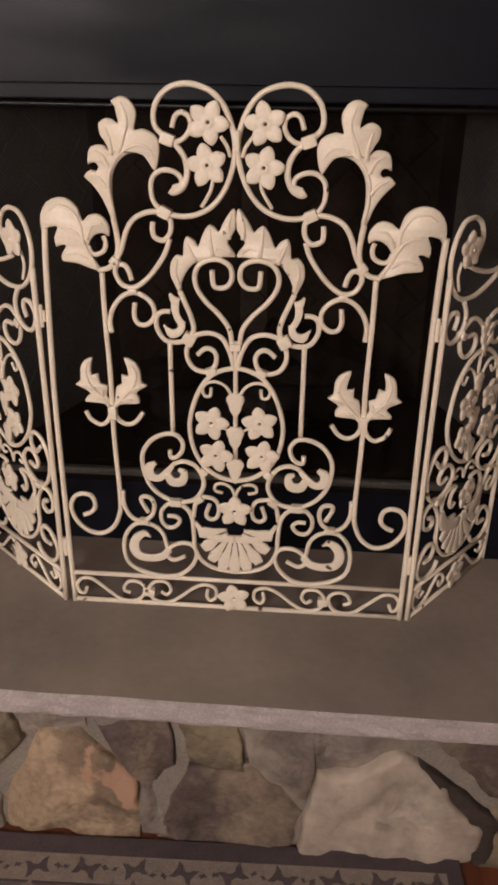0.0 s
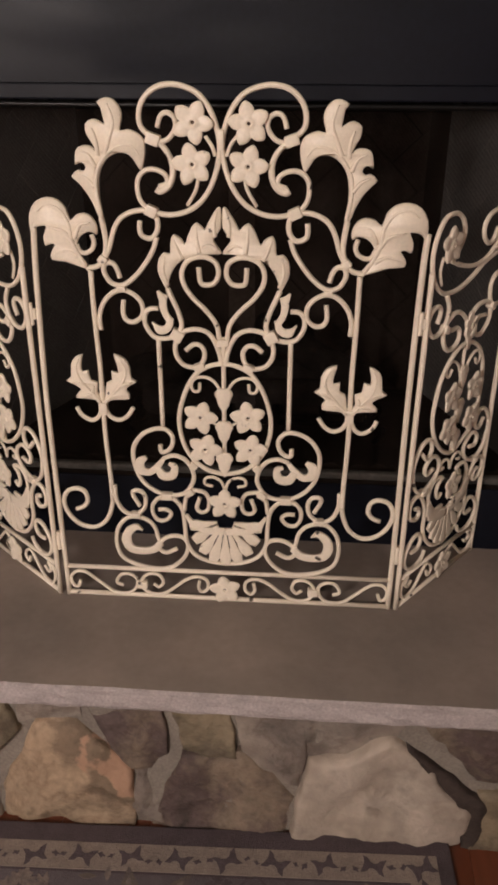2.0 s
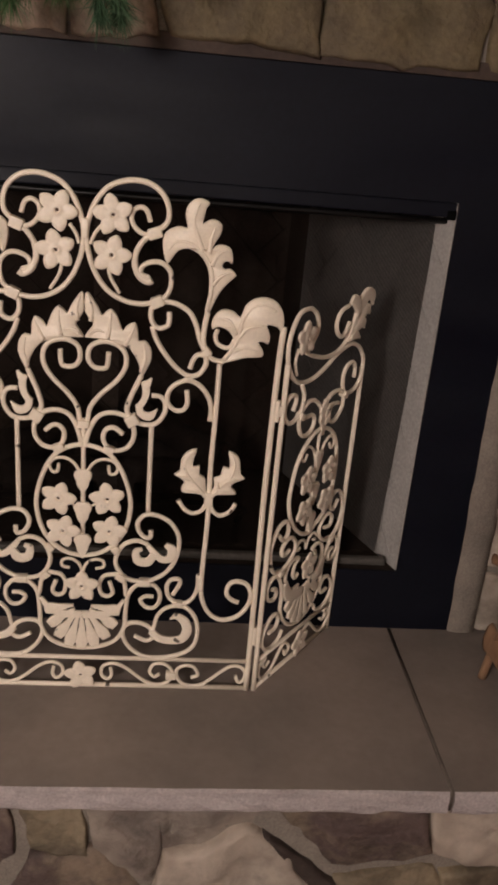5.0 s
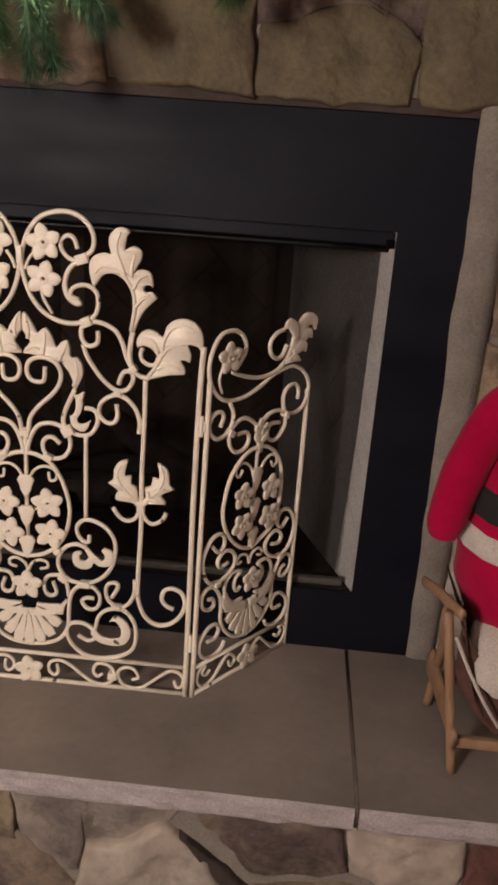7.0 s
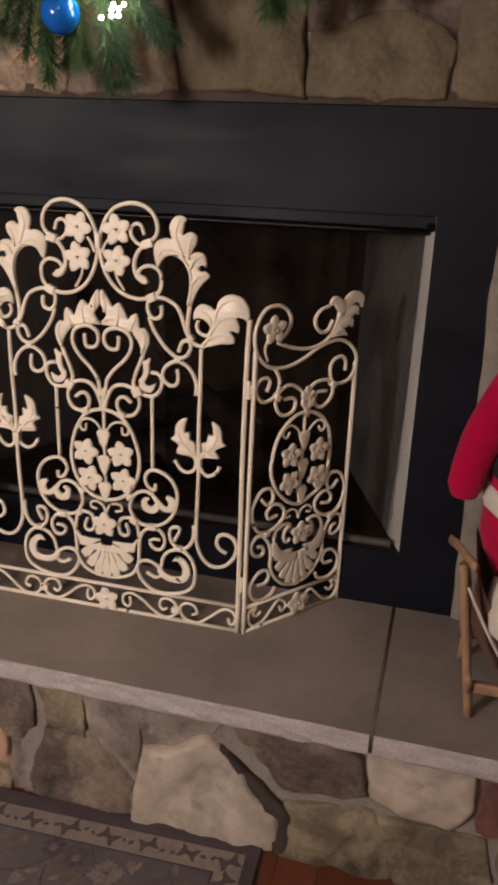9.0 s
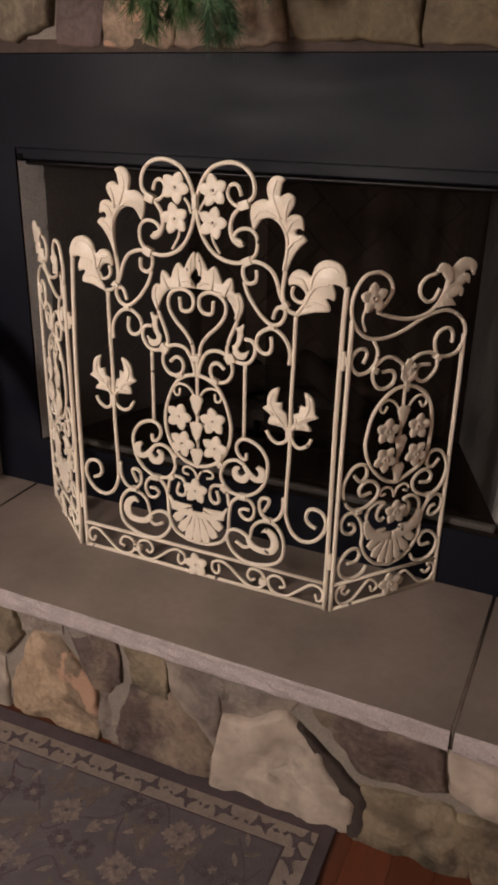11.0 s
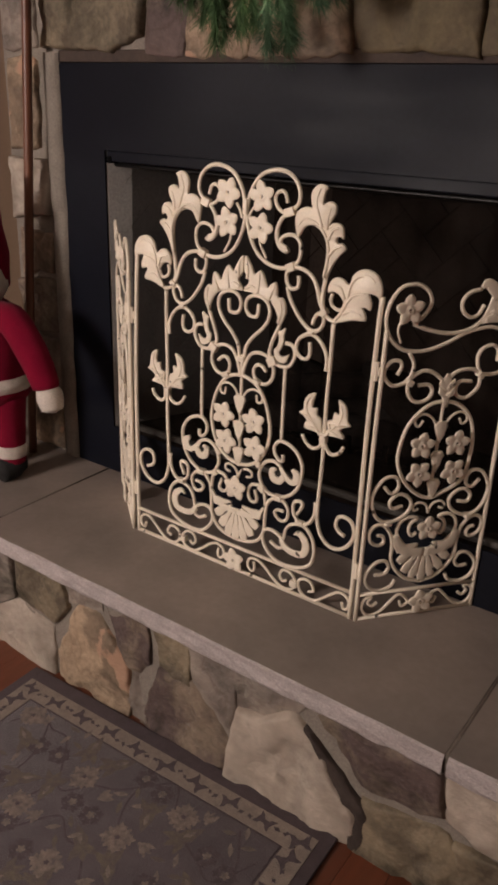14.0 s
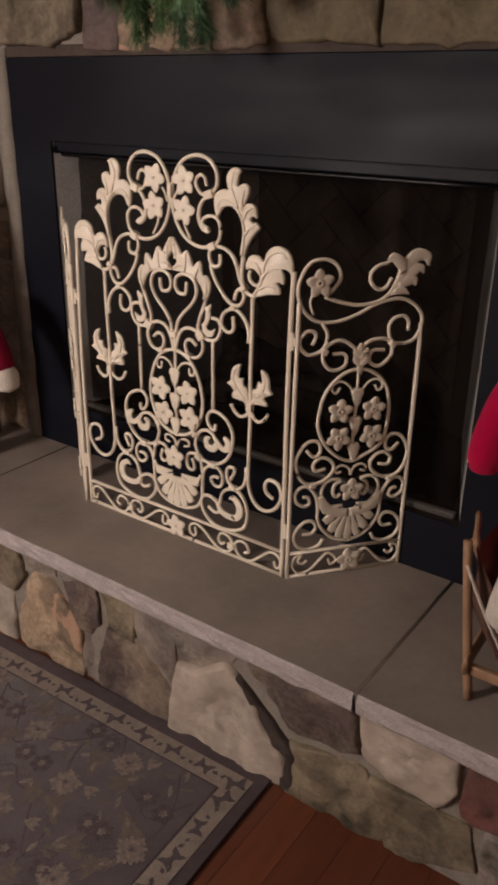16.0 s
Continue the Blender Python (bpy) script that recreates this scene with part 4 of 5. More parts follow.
# ---- stones of the hearth front ----
for i, (c, m, bulge) in enumerate((
        ("-312,246 -243,244 -160,148 -150,67 -158,-25 -269,-25 -400,-20 -392,79", TAN, 0.022), ("-58,189 1,179 50,210 131,90 118,-25 -90,-28 -122,-10", PLUM, 0.020),
        # filler wedge in the gap, its dark colour paints the crevice's shade
        ("322,244 450,94 444,-20 462,-20 478,94 466,122 396,184", CREVICE_SHADE, 0.027),
        ("163,197 225,208 298,252 338,215 450,83 436,-25 197,-25 132,-22", PALE, 0.036), ("-231,300 -94,300 -88,187 -120,150 -160,155", PLUM, 0.014),
        ("-74,300 24,300 33,195 -58,195", OLIVE, 0.014), ("34,300 150,300 144,125 117,130 50,214", GREY, 0.018), ("158,300 330,300 300,255 225,212 160,202", GREY, 0.010),
        ("344,300 554,300 600,280 614,203 573,178 455,166", PLUM, 0.018), ("462,134 629,154 684,69 682,-20 531,-20 452,-20", OLIVE, 0.020),
        ("616,300 680,318 805,300 815,221 777,157 622,198", PALE, 0.018), ("645,150 839,150 863,57 700,-20", OLIVE, 0.016), ("822,300 990,300 1000,180 880,165 826,170", MAROON, 0.018),
        ("-542,300 -373,300 -346,227 -401,163 -527,183", OLIVE, 0.018), ("-690,100 -541,161 -413,140 -410,-20 -690,-20", PALE, 0.018), ("-700,300 -553,300 -550,172 -640,115 -700,118", GREY, 0.018),
        ("-335,300 -240,300 -240,262 -300,256 -350,235", GREY, 0.010), ("872,155 1010,170 1120,120 1110,-20 880,-20", GREY, 0.018), ("-140,140 -120,135 -105,20 -90,-20 -150,-20", GREY, 0.006),
        ("-900,300 -712,300 -705,130 -900,150", TAN, 0.018), ("-900,135 -705,112 -702,-20 -900,-20", PLUM, 0.018), ("1010,300 1250,300 1250,130 1130,130 1015,185", TAN, 0.018), ("1120,120 1250,118 1250,-20 1120,-20", OLIVE, 0.018))):
    stone(hearth, c, m, FACE - 0.004, bulge, 0.03, i + 1, -0.0055 if m is not CREVICE_SHADE else 0.0)

# ---- stones of the chimney breast ----
WY = 0.222
for i, (c, m, bulge) in enumerate((
        ("-788,1470 -553,1464 -463,1490 -433,1640 -778,1650", OLIVE, 0.045), ("-448,1452 -338,1452 -313,1640 -423,1640", PLUM, 0.028), ("-318,1452 -160,1452 -150,1660 -303,1660", TAN, 0.030),
        ("-150,1452 -60,1451 -50,1650 -140,1650", PINK, 0.030), ("-46,1450 84,1457 60,1600 30,1700 -40,1690", PINK, 0.035), ("108,1457 230,1460 336,1449 326,1550 345,1700 70,1700 80,1600", OLIVE_DARK, 0.045),
        ("350,1453 480,1448 602,1450 612,1540 560,1580 480,1600 400,1560 348,1560", OLIVE_DARK, 0.040), ("347,1562 400,1564 480,1603 560,1584 615,1545 612,1720 356,1720", PLUM, 0.030),
        ("628,1450 690,1450 790,1466 800,1600 790,1720 640,1720 618,1560", OLIVE_DARK, 0.040), ("812,1470 960,1460 980,1640 815,1650", GREY, 0.030), ("975,1460 1150,1470 1140,1640 990,1640", TAN, 0.03),
        ("-923,1445 -838,1450 -818,1440 -823,1229 -928,1224", TAN, 0.030), ("-949,1203 -793,1204 -800,1066 -933,1046", PALE, 0.040), ("-928,1016 -783,1014 -796,910 -933,890", PINK, 0.030),
        ("-938,875 -803,890 -788,740 -933,730", PLUM, 0.030), ("-938,715 -793,720 -788,560 -938,555", GREY, 0.030), ("-938,540 -793,545 -788,380 -938,380", TAN, 0.030),
        ("-938,1660 -818,1660 -813,1470 -933,1462", GREY, 0.030), ("800,1440 960,1440 970,1270 805,1260", GREY, 0.030), ("800,1240 950,1250 940,1060 805,1070", PINK, 0.030),
        ("806,1050 950,1040 950,860 800,850", TAN, 0.028), ("795,835 950,840 945,680 800,690", OLIVE, 0.028), ("795,665 950,660 950,520 795,530", PALE, 0.030), ("792,505 950,505 950,380 792,380", PALE, 0.030),
        ("965,1440 1150,1440 1150,1200 975,1240", OLIVE, 0.03), ("960,1180 1150,1180 1150,900 960,920", GREY, 0.03), ("960,880 1150,880 1150,600 960,640", TAN, 0.03), ("960,600 1150,580 1150,380 960,380", PLUM, 0.03))):
    stone(breast, c, m, WY, bulge, 0.03, 40 + i, -0.0085 if i < 11 else -0.002)

# ---- rug ----
rug = thing("rug", "mauve grey wool rug with beige floral figures on the floor", "rug", pose(0, 0, 0, 0, 0, 1.8))
RX0, RX1, RY0, RY1, RT = -0.466, 0.414, -1.75, -0.218, 0.010
bm = bmesh.new()
box(bm, (RX0, RY0, 0.0), (RX1, RY1 + 0.011, RT - 0.001), 0.003)
part("binding", bm, BINDING, rug, "dark woven binding")
bm = bmesh.new()
box(bm, (RX0 + 0.085, RY0 + 0.085, 0.001), (RX1 - 0.085, RY1 - 0.085, RT), 0.001)
part("field", bm, RUG, rug)
for lo, hi in (((RX0 + 0.028, RY1 - 0.080), (RX1 - 0.028, RY1 - 0.028)), ((RX0 + 0.028, RY0 + 0.028), (RX1 - 0.028, RY0 + 0.080)),
               ((RX0 + 0.028, RY0 + 0.080), (RX0 + 0.080, RY1 - 0.080)), ((RX1 - 0.080, RY0 + 0.080), (RX1 - 0.028, RY1 - 0.080))):
    bm = bmesh.new()
    box(bm, (*lo, 0.001), (*hi, RT + 0.0006))
    part("border", bm, RUG_BEIGE, rug, "beige border band with dark figures", smooth=False)


def motif(bm, x, y, r, kind, turn, z):
    """A flat woven figure: a star flower, a leaf or a small block."""
    pts = []
    if kind == 0:
        pts = [(r * (0.55 + 0.45 * math.cos(2.5 * a) ** 2) * math.cos(a), r * (0.55 + 0.45 * math.cos(2.5 * a) ** 2) * math.sin(a)) for a in [2 * math.pi * i / 30 for i in range(30)]]
    elif kind == 1:
        top = [(r * (2 * i / 8 - 1), r * 0.33 * math.sin(math.pi * i / 8) * (1 + 0.25 * (i % 2))) for i in range(9)]
        pts = top + [(px, -py * 0.8) for px, py in top[-2:0:-1]]
    elif kind == 3:
        pts = [(r * px, r * py) for px, py in ((-1, -0.8), (-0.5, -0.62), (-0.35, -0.3), (0, -0.22), (0.3, -0.35), (0.5, -0.6), (1, -0.75), (0.75, -0.2), (0.85, 0.3), (1, 0.8), (0.5, 0.58), (0.3, 0.3), (0, 0.2), (-0.35, 0.35), (-0.5, 0.6), (-1, 0.8), (-0.8, 0.25), (-0.85, -0.3))]
    else:
        pts = [(r * (0.72 + 0.28 * math.sin(2.3 * i + x * 90)) * math.cos(a), 0.62 * r * (0.72 + 0.28 * math.sin(2.3 * i + x * 90)) * math.sin(a)) for i, a in enumerate([2 * math.pi * i / 11 for i in range(11)])]
    c, s = math.cos(turn), math.sin(turn)
    lowr = [bm.verts.new((x + px * c - py * s, y + px * s + py * c, z - 0.0008)) for px, py in pts]
    top = [bm.verts.new((x + px * c - py * s, y + px * s + py * c, z)) for px, py in pts]
    bm.faces.new(top)
    for i in range(len(pts)):
        j = (i + 1) % len(pts)
        bm.faces.new((lowr[i], lowr[j], top[j], top[i]))


rng = random.Random(5)
weave = {k: bmesh.new() for k in ("beige", "olive", "dark")}
for i in range(11):
    for j in range(16):
        x, y = RX0 + 0.125 + i * 0.066 + rng.uniform(-0.018, 0.018) + (0.03 if j % 2 else 0), RY1 - 0.125 - j * 0.062 + rng.uniform(-0.018, 0.018)
        if x > RX1 - 0.115:
            continue
        a, k = rng.uniform(0, 6.28), (i * 3 + j * 5) % 7
        lift = 0.00007 * ((i + 3 * j) % 7)
        Z1, Z2, Z3 = RT + 0.0005 + lift, RT + 0.0011 + lift, RT + 0.0016 + lift
        if k == 0:  # star flower of eight petals
            a = 0.3 * (a - 3)
            for q in range(8):
                w, h = a + q * 0.785, 0.023 if q % 2 else 0.018
                motif(weave["beige"], x + h * math.cos(w), y + h * math.sin(w), 0.0145, 0, w, Z1 + 0.00004 * q)
            motif(weave["beige"], x, y, 0.020, 0, a, Z2)
            motif(weave["dark"], x, y, 0.006, 0, a, Z3)
        elif k in (1, 4):  # dark rosette with a pale heart
            for q in range(6):
                motif(weave["dark"], x + 0.017 * math.cos(a + q * 1.047), y + 0.017 * math.sin(a + q * 1.047), 0.0105, 0, a + q, Z1 + 0.00006 * q)
            motif(weave["beige"], x, y, 0.010, 0, a, Z2)
        elif k in (2, 5):  # curled leaf with side lobes
            motif(weave["olive"], x, y, 0.044, 1, a, Z1)
            for q in (-1, 1):
                motif(weave["olive"], x + 0.016 * math.cos(a) - q * 0.012 * math.sin(a), y + 0.016 * math.sin(a) + q * 0.012 * math.cos(a), 0.026, 1, a + q * 0.7, Z1 + 0.0002 + 0.0001 * q)
            motif(weave["beige"], x - 0.012 * math.cos(a), y - 0.012 * math.sin(a), 0.014, 1, a, Z2)
        elif k == 3:  # small tulip
            for q in (-0.5, 0, 0.5):
                motif(weave["beige"], x + 0.012 * math.cos(a + q), y + 0.012 * math.sin(a + q), 0.019, 1, a + q, Z1 + 0.0003 * (q + 0.5))
        else:  # loose leaves
            for q in range(4):
                w = a + q * 1.5
                motif(weave["olive" if q % 2 else "beige"], x + 0.026 * math.cos(w), y + 0.026 * math.sin(w), 0.016, 1, w + 0.6, Z1 + 0.0001 * q)


def band_figure(x, y, along, n):
    """Figures of the border: bow ties across the band, pairs of blots and slanting leaves in turn."""
    c, d = (1, 0) if along == 0 else (0, 1)
    if n % 2:
        for o in (-0.008, 0.008):
            motif(weave["dark"], x + c * o * 1.2 + rng.uniform(-0.003, 0.003), y + d * o * 1.2 + rng.uniform(-0.006, 0.006), rng.uniform(0.007, 0.010), 2, along * 1.57 + rng.uniform(-1, 1), RT + 0.0020 + 0.01 * (o + 0.008))
    else:
        motif(weave["dark"], x, y, rng.uniform(0.0195, 0.023), 3, along * 1.57 + (0.45 if n % 4 else -0.4) + rng.uniform(-0.2, 0.2), RT + 0.0020)


for i in range(19):
    band_figure(RX0 + 0.056 + i * 0.0427, RY1 - 0.054 + rng.uniform(-0.003, 0.003), 0, i)
for i in range(33):
    for x in (RX0 + 0.054, RX1 - 0.054):
        band_figure(x + rng.uniform(-0.003, 0.003), RY1 - 0.102 - i * 0.0427, 1, i)


def vine(bm, points, wide=0.0022):
    """A thin woven stalk, flat in the pile."""
    line = spline([(x, y, 0) for x, y in points], 6)
    rows = []
    for i, q in enumerate(line):
        d = (line[min(i + 1, len(line) - 1)] - line[max(i - 1, 0)]).normalized()
        n = Vector((-d.y, d.x, 0)) * wide
        rows.append([bm.verts.new((p.x, p.y, RT + z)) for p, z in ((q - n, -0.0004), (q - n, 0.0003), (q + n, 0.0003), (q + n, -0.0004))])
    for u, v in zip(rows, rows[1:]):
        for j in range(3):
            bm.faces.new((u[j], u[j + 1], v[j + 1], v[j]))


for k in range(7):
    y0 = RY1 - 0.16 - 0.19 * k
    vine(weave["dark"], [(RX0 + 0.10 + 0.0485 * i, y0 + 0.06 * math.sin(i * 0.9 + k * 1.9) + 0.02 * math.sin(i * 2.3 + k)) for i in range(15)])
for k in range(4):
    x0 = RX0 + 0.17 + 0.18 * k
    vine(weave["dark"], [(x0 + 0.055 * math.sin(i * 0.8 + k * 2.1), RY1 - 0.10 - 0.068 * i) for i in range(20)])
for k, mat in (("beige", FIG_BEIGE), ("olive", RUG_OLIVE), ("dark", FIG_DARK)):
    tagged(part(k + "_weave", weave[k], mat, rug, smooth=False), kind="stuff")

# ---- garland ----
garland = thing("pine_garland", "green artificial pine garland with lights along the stone wall", "garland", pose(0, 0, 0))


def sprig(bm, at, way, length, needles, rng, nl=0.05):
    way = Vector(way).normalized()
    tube(bm, [at, Vector(at) + way * length * 0.5, Vector(at) + way * length], 0.0016, sides=5)
    for i in range(needles):
        f = rng.random()
        p = Vector(at) + way * (length * f)
        d = (way * rng.uniform(0.5, 1.3) + Vector((rng.gauss(0, 0.55), rng.gauss(0, 0.45), rng.gauss(0, 0.35)))).normalized()
        e = p + d * nl * rng.uniform(0.6, 1.1)
        side = d.cross(Vector((rng.gauss(0, 1), rng.gauss(0, 1), rng.gauss(0, 1)))).normalized() * 0.0013
        up = d.cross(side).normalized() * 0.0008
        b = [bm.verts.new(p + side), bm.verts.new(p - side * 0.5 + up), bm.verts.new(p - side * 0.5 - up)]
        t = bm.verts.new(e + Vector((0, 0, -0.004)))
        for j in range(3):
            bm.faces.new((b[j], b[(j + 1) % 3], t))


rng = random.Random(11)
bm = bmesh.new()
box(bm, (-0.98, 0.070, 1.650), (1.15, 0.222, 1.705), 0.006)
structure("mantel_shelf", bm, WOOD, label="plain wooden mantel shelf that carries the garland", category="mantel")
bm = bmesh.new()
tube(bm, [(x, 0.082 + 0.006 * math.sin(x * 9), 1.711) for x in [-0.95 + 0.2 * i for i in range(11)]], 0.006)
part("wire", bm, PINE2, garland)
for x, z, ln, nn, mat, lean in ((-0.14, 1.58, 0.13, 300, PINE, -0.05), (-0.17, 1.60, 0.13, 220, PINE, -0.25), (-0.105, 1.58, 0.12, 240, PINE, 0.05), (-0.035, 1.57, 0.13, 300, PINE2, 0.05),
                                (-0.02, 1.58, 0.10, 220, PINE2, 0.75), (-0.22, 1.64, 0.09, 160, PINE, -0.4), (0.27, 1.62, 0.10, 220, PINE, 0.0), (0.30, 1.64, 0.09, 180, PINE, 0.4), (-0.30, 1.68, 0.10, 150, PINE2, -0.2),
                                (0.71, 1.60, 0.12, 240, PINE, 0.1), (0.76, 1.64, 0.10, 200, PINE2, 0.3), (-0.76, 1.66, 0.11, 200, PINE, 0.2), (0.05, 1.69, 0.08, 140, PINE, 0.2), (0.43, 1.645, 0.08, 180, PINE, -0.2)):
    bm = bmesh.new()
    for q in range(3):
        sprig(bm, (x + 0.040 + rng.uniform(-0.012, 0.012), 0.030 + 0.008 * q, min(z + 0.054, 1.712)), (lean + rng.uniform(-0.28, 0.28), 0.12 * q, -1), (ln + (0.045 if x < -0.01 and x > -0.2 else 0.015)) * rng.uniform(0.72, 1.0), int(nn * 1.5), rng, 0.046)
    part("sprig", bm, mat, garland, smooth=False)
bm = bmesh.new()
for i in range(26):
    x, z = rng.choice((rng.uniform(-0.055, 0.015), rng.uniform(-0.04, 0.02), rng.uniform(0.74, 0.8))), rng.uniform(1.555, 1.63)
    bmesh.ops.create_icosphere(bm, subdivisions=1, radius=0.0042, matrix=Matrix.Translation((x + 0.040, 0.008 + rng.uniform(-0.02, 0.01), z - 0.004)))
tagged(part("string_lights", bm, LED, garland, "tiny warm white lights"), kind="stuff")
ball = thing("ornament", "glossy blue glass ball ornament hung in the garland", "ornament", pose(-0.062, 0.005, 1.560))
bm = bmesh.new()
bmesh.ops.create_uvsphere(bm, u_segments=32, v_segments=20, radius=0.034)
part("ball", bm, BLUE, ball)
bm = bmesh.new()
tube(bm, [(0, 0, 0.032), (0, 0, 0.042), (0, 0, 0.046)], 0.008, sides=12)
tube(bm, [(0, 0, 0.046), (0.006, 0, 0.054), (0, 0, 0.062), (0, 0.02, 0.10)], 0.001, sides=5)
part("cap", bm, STEEL, ball)


# ---- dolls, chair and staff ----
def lump(bm, points, radii, mat, sides=16, flat=1.0):
    """A stuffed form along a spline with radii on the way."""
    line = spline(points, 5)
    n = len(line)
    rings, last = [], None
    for i, q in enumerate(line):
        d = (line[min(i + 1, n - 1)] - line[max(i - 1, 0)]).normalized()
        if last is None:
            last = d.cross(Vector((0.1, 1, 0.05))).normalized()
        a = (last - d * last.dot(d)).normalized()
        last, b = a, d.cross(a)
        t = i / (n - 1) * (len(radii) - 1)
        k = min(int(t), len(radii) - 2)
        f = t - k
        f = f * f * (3 - 2 * f)
        r = radii[k] * (1 - f) + radii[k + 1] * f
        ring = []
        for j in range(sides):
            w = 2 * math.pi * j / sides
            rr = r * (1 + 0.05 * noise.noise(q * 22 + Vector((math.cos(w), math.sin(w), 0))))
            ring.append(bm.verts.new(q + a * (rr * math.cos(w)) + b * (rr * flat * math.sin(w))))
        rings.append(ring)
    for u, v in zip(rings, rings[1:]):
        for j in range(sides):
            bm.faces.new((u[j], u[(j + 1) % sides], v[(j + 1) % sides], v[j])).material_index = mat
    bm.faces.new(rings[0][::-1]).material_index = mat
    bm.faces.new(rings[-1]).material_index = mat


def doll(label, sitting, coat):
    """A plain stuffed doll in a red coat with pale trim; no features."""
    bm = bmesh.new()
    if sitting:
        lump(bm, [(0, 0, -0.045), (0, 0, -0.02), (0, 0, 0.05), (0, 0, 0.14), (0, 0, 0.24), (0, 0.01, 0.38), (0, 0.01, 0.44)], [0.05, 0.10, 0.130, 0.136, 0.125, 0.085, 0.04], 0)
        lump(bm, [(0, 0, 0.130), (0, 0, 0.150), (0, 0, 0.172)], [0.138, 0.144, 0.138], 1)
        lump(bm, [(0, 0, 0.195), (0, 0, 0.215), (0, 0, 0.240)], [0.135, 0.137, 0.131], 2)
        for s in (-1, 1):
            lump(bm, [(s * 0.06, 0.0, 0.40), (s * 0.105, -0.012, 0.36), (s * 0.140, -0.03, 0.285), (s * 0.160, -0.045, 0.215), (s * 0.168, -0.05, 0.175), (s * 0.169, -0.05, 0.150), (s * 0.169, -0.05, 0.142)], [0.03, 0.036, 0.037, 0.034, 0.032, 0.025, 0.007], 0)
            lump(bm, [(s * 0.055, -0.05, -0.02), (s * 0.055, -0.10, -0.03), (s * 0.055, -0.145, -0.06), (s * 0.055, -0.155, -0.08)], [0.042, 0.044, 0.038, 0.012], 1)
        lump(bm, [(0, 0, 0.42), (0, 0, 0.48), (0, 0, 0.56), (0, 0, 0.60)], [0.05, 0.085, 0.08, 0.03], 1)
        lump(bm, [(0, 0, 0.56), (0, 0.01, 0.62), (0.02, 0.02, 0.70)], [0.088, 0.07, 0.01], 0)
    else:
        for s in (-1, 1):
            lump(bm, [(s * 0.05, -0.045, 0.022), (s * 0.05, 0.0, 0.030), (s * 0.05, 0.03, 0.03)], [0.033, 0.040, 0.03], 2)
            lump(bm, [(s * 0.05, 0.0, 0.02), (s * 0.05, 0.0, 0.10), (s * 0.045, 0.0, 0.24)], [0.036, 0.042, 0.055], 0)
            lump(bm, [(s * 0.05, 0.0, 0.06), (s * 0.05, 0.0, 0.08), (s * 0.05, 0.0, 0.105)], [0.041, 0.044, 0.041], 1)
        lump(bm, [(0, 0, 0.20), (0, 0, 0.25), (0, 0, 0.33), (0, 0, 0.45), (0, 0, 0.50)], [0.08, 0.103, 0.100, 0.075, 0.04], 0)
        lump(bm, [(0, 0, 0.255), (0, 0, 0.272), (0, 0, 0.292)], [0.103, 0.109, 0.103], 1)
        for s in (-1, 1):
            lump(bm, [(s * 0.05, 0, 0.465), (s * 0.115, -0.005, 0.445), (s * 0.185, -0.01, 0.375), (s * 0.225, -0.01, 0.305), (s * 0.228, -0.01, 0.295)], [0.03, 0.042, 0.040, 0.036, 0.020], 0)
            lump(bm, [(s * 0.224, -0.01, 0.305), (s * 0.237, -0.01, 0.276), (s * 0.246, -0.01, 0.248), (s * 0.249, -0.01, 0.236)], [0.028, 0.035, 0.030, 0.008], 1)
        lump(bm, [(0, -0.02, 0.47), (0, -0.02, 0.53), (0, -0.01, 0.60), (0, 0, 0.63)], [0.05, 0.078, 0.066, 0.03], 1)
        lump(bm, [(0, 0, 0.525), (0, 0.005, 0.60), (0, 0.01, 0.70), (0.01, 0.03, 0.80)], [0.066, 0.066, 0.05, 0.01], 0)
    return tagged(new("plush_doll", finish("plush_doll", bm, [coat, WHITE, DARK])), label, "doll")


d1 = doll("red felt stuffed doll sitting on a small wooden chair", True, RED)
d1.matrix_world = pose(0.896, 0.0, 0.626, 0, 0, -4)
d2 = doll("stuffed dark red plush doll with pale mitten standing on the hearth", False, CRIMSON)
d2.matrix_world = pose(-0.825, 0.0, HEARTH + 0.010)

chair = thing("doll_chair", "small pale wooden doll armchair with a brown cloth sling seat", "chair", pose(0.899, 0.004, HEARTH))
for s in (-1, 1):
    for name, pts, r in (("front_leg", [(s * 0.115, -0.133, 0.0), (s * 0.138, -0.125, 0.15), (s * 0.161, -0.112, 0.300)], 0.0085),
                         ("back_leg", [(s * 0.132, 0.049, 0.0), (s * 0.130, 0.03, 0.09), (s * 0.140, -0.03, 0.19), (s * 0.157, -0.088, 0.290)], 0.0085)):
        bm = bmesh.new()
        tube(bm, pts, r, sides=10)
        part(name, bm, PALEWOOD, chair)
    bm = bmesh.new()
    tube(bm, [(s * 0.140, -0.130, 0.305), (s * 0.155, -0.09, 0.304), (s * 0.170, -0.04, 0.299), (s * 0.184, 0.0, 0.291)], 0.0105, sides=10, flat=0.55)
    part("armrest", bm, PALEWOOD, chair)
    bm = bmesh.new()
    tube(bm, [(s * 0.124, -0.150, 0.075), (s * 0.128, -0.06, 0.082), (s * 0.132, 0.02, 0.088), (s * 0.134, 0.055, 0.090)], 0.030, sides=12, flat=0.32, taper=(0.018, 0.034))
    part("side_rail", bm, PALEWOOD, chair)
for y in (-0.133, 0.048):
    bm = bmesh.new()
    box(bm, (-0.118, y - 0.007, 0.055), (0.118, y + 0.007, 0.075), 0.003)
    part("stretcher", bm, PALEWOOD, chair)
bm = bmesh.new()
rows = []
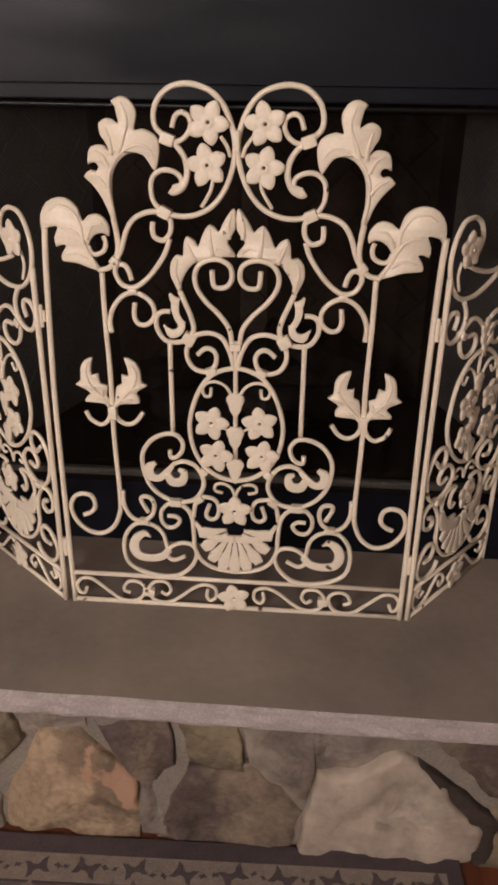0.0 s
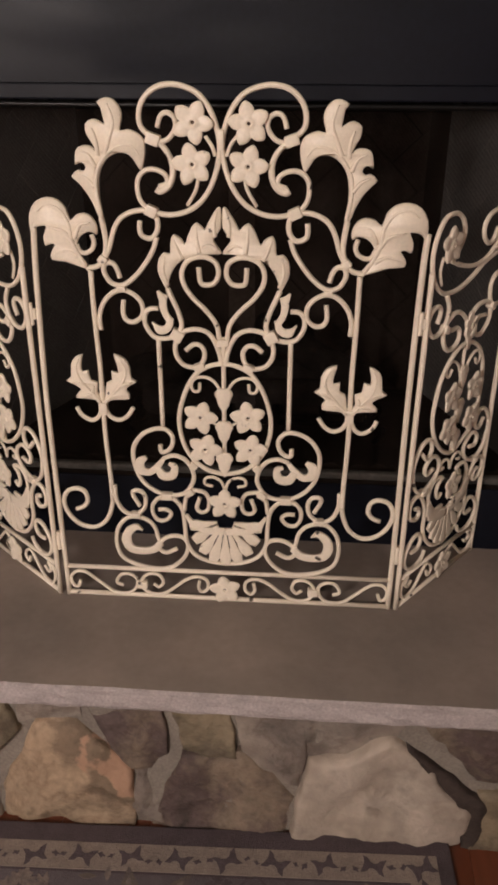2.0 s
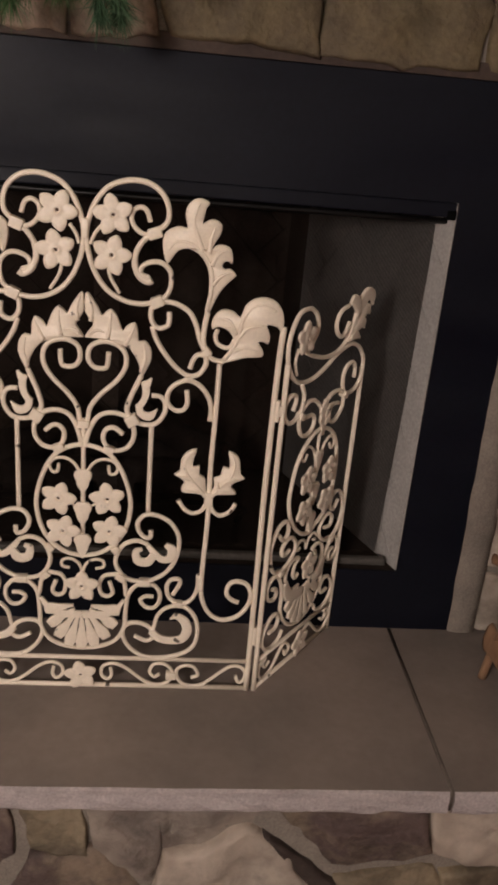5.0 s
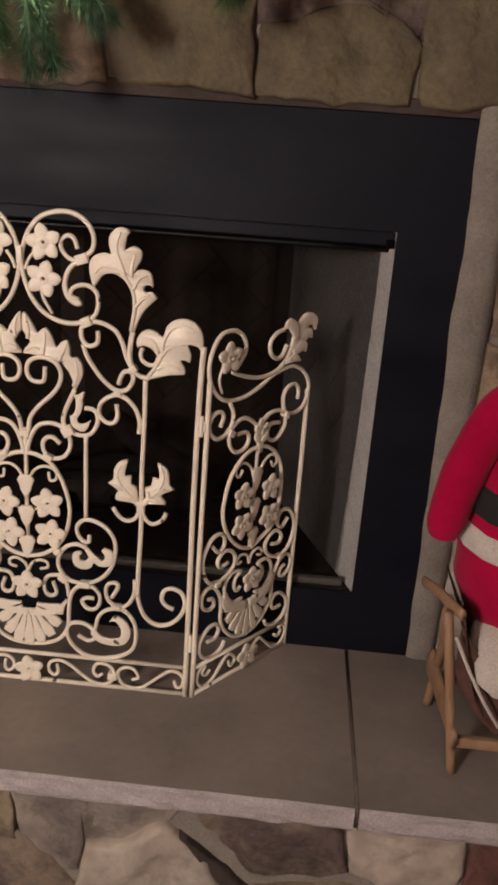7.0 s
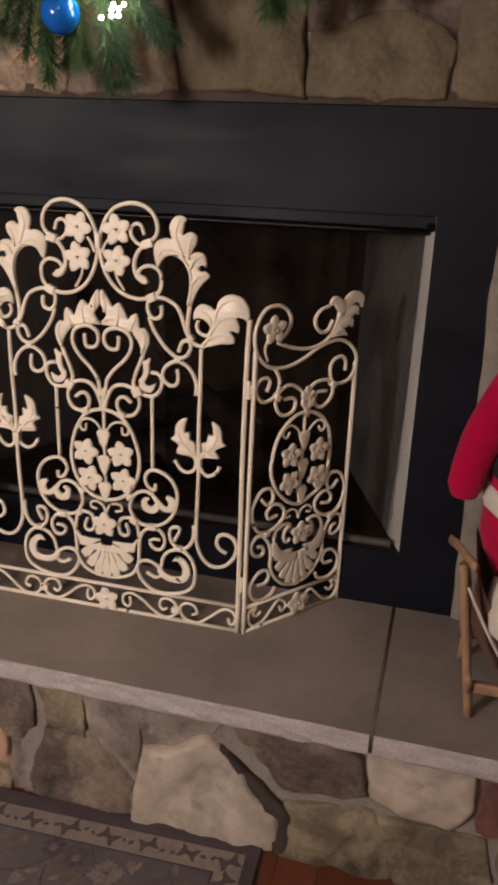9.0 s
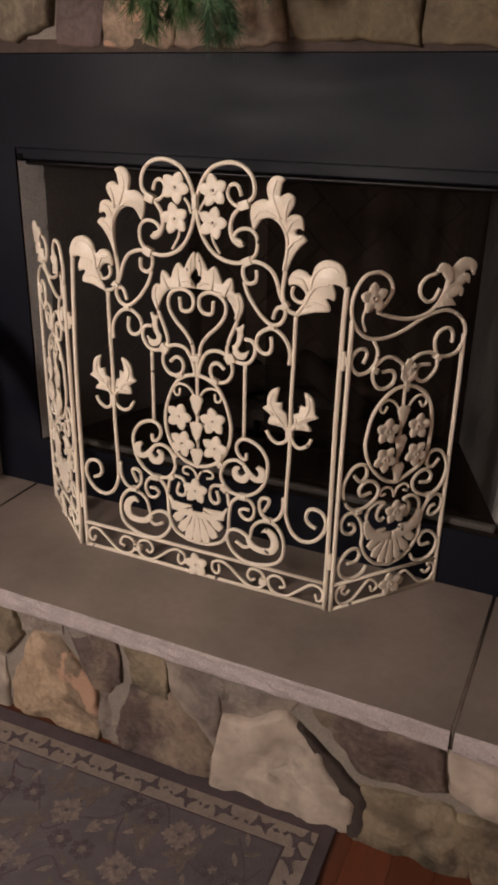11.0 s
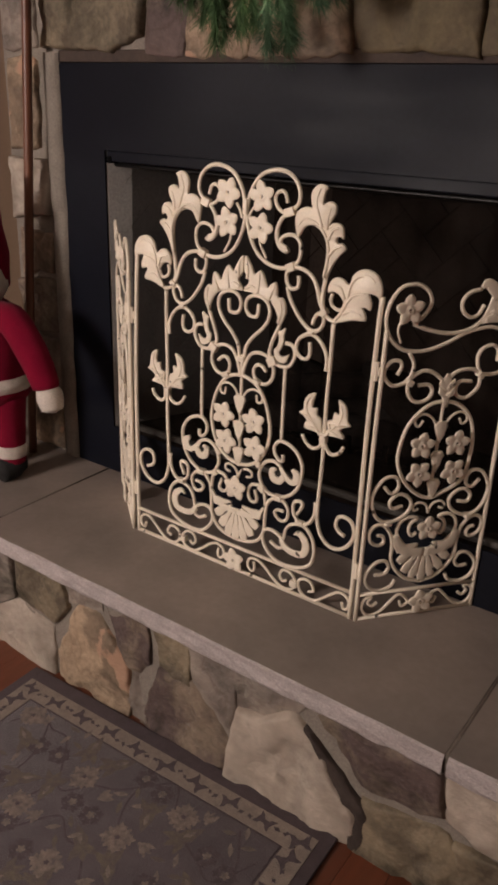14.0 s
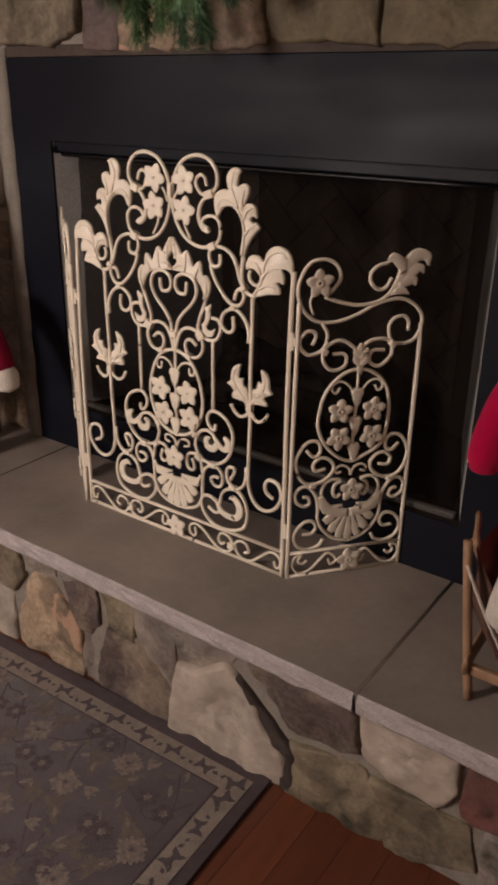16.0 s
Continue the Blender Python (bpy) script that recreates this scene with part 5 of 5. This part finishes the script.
for y, dip in ((-0.135, 0.085), (-0.11, 0.10), (-0.06, 0.15), (0.0, 0.180), (0.05, 0.19)):
    rows.append([[bm.verts.new((-0.138 + 0.276 * q / 14, y, dip + (0.306 - dip) * abs(q / 7 - 1) ** 3.6 - o)) for q in range(15)] for o in (0.0, 0.006)])
for (u, ul), (v, vl) in zip(rows, rows[1:]):
    for q in range(14):
        bm.faces.new((u[q], u[q + 1], v[q + 1], v[q]))
        bm.faces.new((ul[q], vl[q], vl[q + 1], ul[q + 1]))
for u, ul in (rows[0], rows[-1]):
    for q in range(14):
        bm.faces.new((u[q], ul[q], ul[q + 1], u[q + 1]))
part("sling", bm, CLOTH, chair, "red-brown cloth sling")
bm = bmesh.new()
rows = []
for q in range(19):
    u = q / 9 - 1
    top, low = 0.150 + 0.140 * u * u, 0.066 + 0.115 * u * u
    x = 0.136 * u
    rows.append([bm.verts.new((x, -0.122 + o + 0.006 * math.sin(k * 2.1 + u * 4), low + (top - low) * k / 4)) for o in (0.0, 0.005) for k in range(5)])
for u, v in zip(rows, rows[1:]):
    for k in range(4):
        bm.faces.new((u[k], v[k], v[k + 1], u[k + 1]))
        bm.faces.new((u[k + 5], u[k + 6], v[k + 6], v[k + 5]))
    bm.faces.new((u[0], u[5], v[5], v[0]))
    bm.faces.new((u[4], v[4], v[9], u[9]))
part("front_cloth", bm, CLOTH, chair, "red-brown cloth slung between the front legs")
bm = bmesh.new()
tube(bm, [(-0.148 + 0.296 * q / 14, -0.140, 0.062 + (0.27 - 0.062) * abs(q / 7 - 1) ** 1.5) for q in range(15)], 0.003, sides=8, steps=2)
part("cord", bm, WHITE, chair, "pale cord slung across the front")

staff = thing("wooden_staff", "slim reddish wooden staff leaning on the stone wall", "staff", pose(-0.872, 0.150, HEARTH))
bm = bmesh.new()
tube(bm, [(0, 0, 0), (0.03, 0.002, 0.4), (0.065, 0.004, 0.8), (0.11, 0.006, 1.32)], 0.0122, sides=12)
part("shaft", bm, WOOD, staff)

# ---- room lamps behind the camera ----
# unseen fixture, added to go with the fill light
lamp = thing("added_ceiling_lamp", "round flush ceiling lamp with warm glass, unseen, added for the fill light", "ceiling lamp", pose(0.45, -2.0, 2.45))
bm = bmesh.new()
tube(bm, [(0, 0, 0), (0, 0, -0.04), (0, 0, -0.05)], 0.25, sides=32)
part("base", bm, STEEL, lamp)
bm = bmesh.new()
tube(bm, [(0, 0, -0.05), (0, 0, -0.075), (0, 0, -0.09)], 0.22, sides=32)
part("shade", bm, LAMP, lamp)
lamp = thing("floor_lamp", "floor lamp with a glowing round glass globe on a steel pole", "lamp", pose(-1.0, -2.6, 0.0))
bm = bmesh.new()
tube(bm, [(0, 0, 0), (0, 0, 0.012), (0, 0, 0.022)], 0.14, sides=28)
part("base", bm, STEEL, lamp)
bm = bmesh.new()
tube(bm, [(0, 0, 0.02), (0, 0, 0.7), (0, 0, 1.32)], 0.012, sides=12)
part("pole", bm, STEEL, lamp)
bm = bmesh.new()
bmesh.ops.create_uvsphere(bm, u_segments=28, v_segments=18, radius=0.26, matrix=Matrix.Translation((0, 0, 1.57)))
part("globe", bm, GLOBE, lamp)

# ---- floor boards ----
floor = bpy.data.objects["floor"]
WB = 0.083


def board_mesh(length):
    bm = bmesh.new()
    box(bm, (-WB / 2 + 0.0003, -length / 2, -0.011), (WB / 2 - 0.0003, length / 2, 0.0), 0.0006)
    return finish("plank", bm, WOODFLOOR, False)


LONG, END, SHORT_END = board_mesh(1.8), board_mesh(0.846), board_mesh(0.446)
for i in range(-38, 39):
    step = 0.4 if i % 2 else 0.0
    for mesh, y in ((LONG, -0.65 - step), (LONG, -2.451 - step), (SHORT_END, -3.976) if i % 2 else (END, -3.776)):
        ob = new("plank", mesh)
        ob.location = (i * WB, y, -0.0005)
        ob.parent = floor
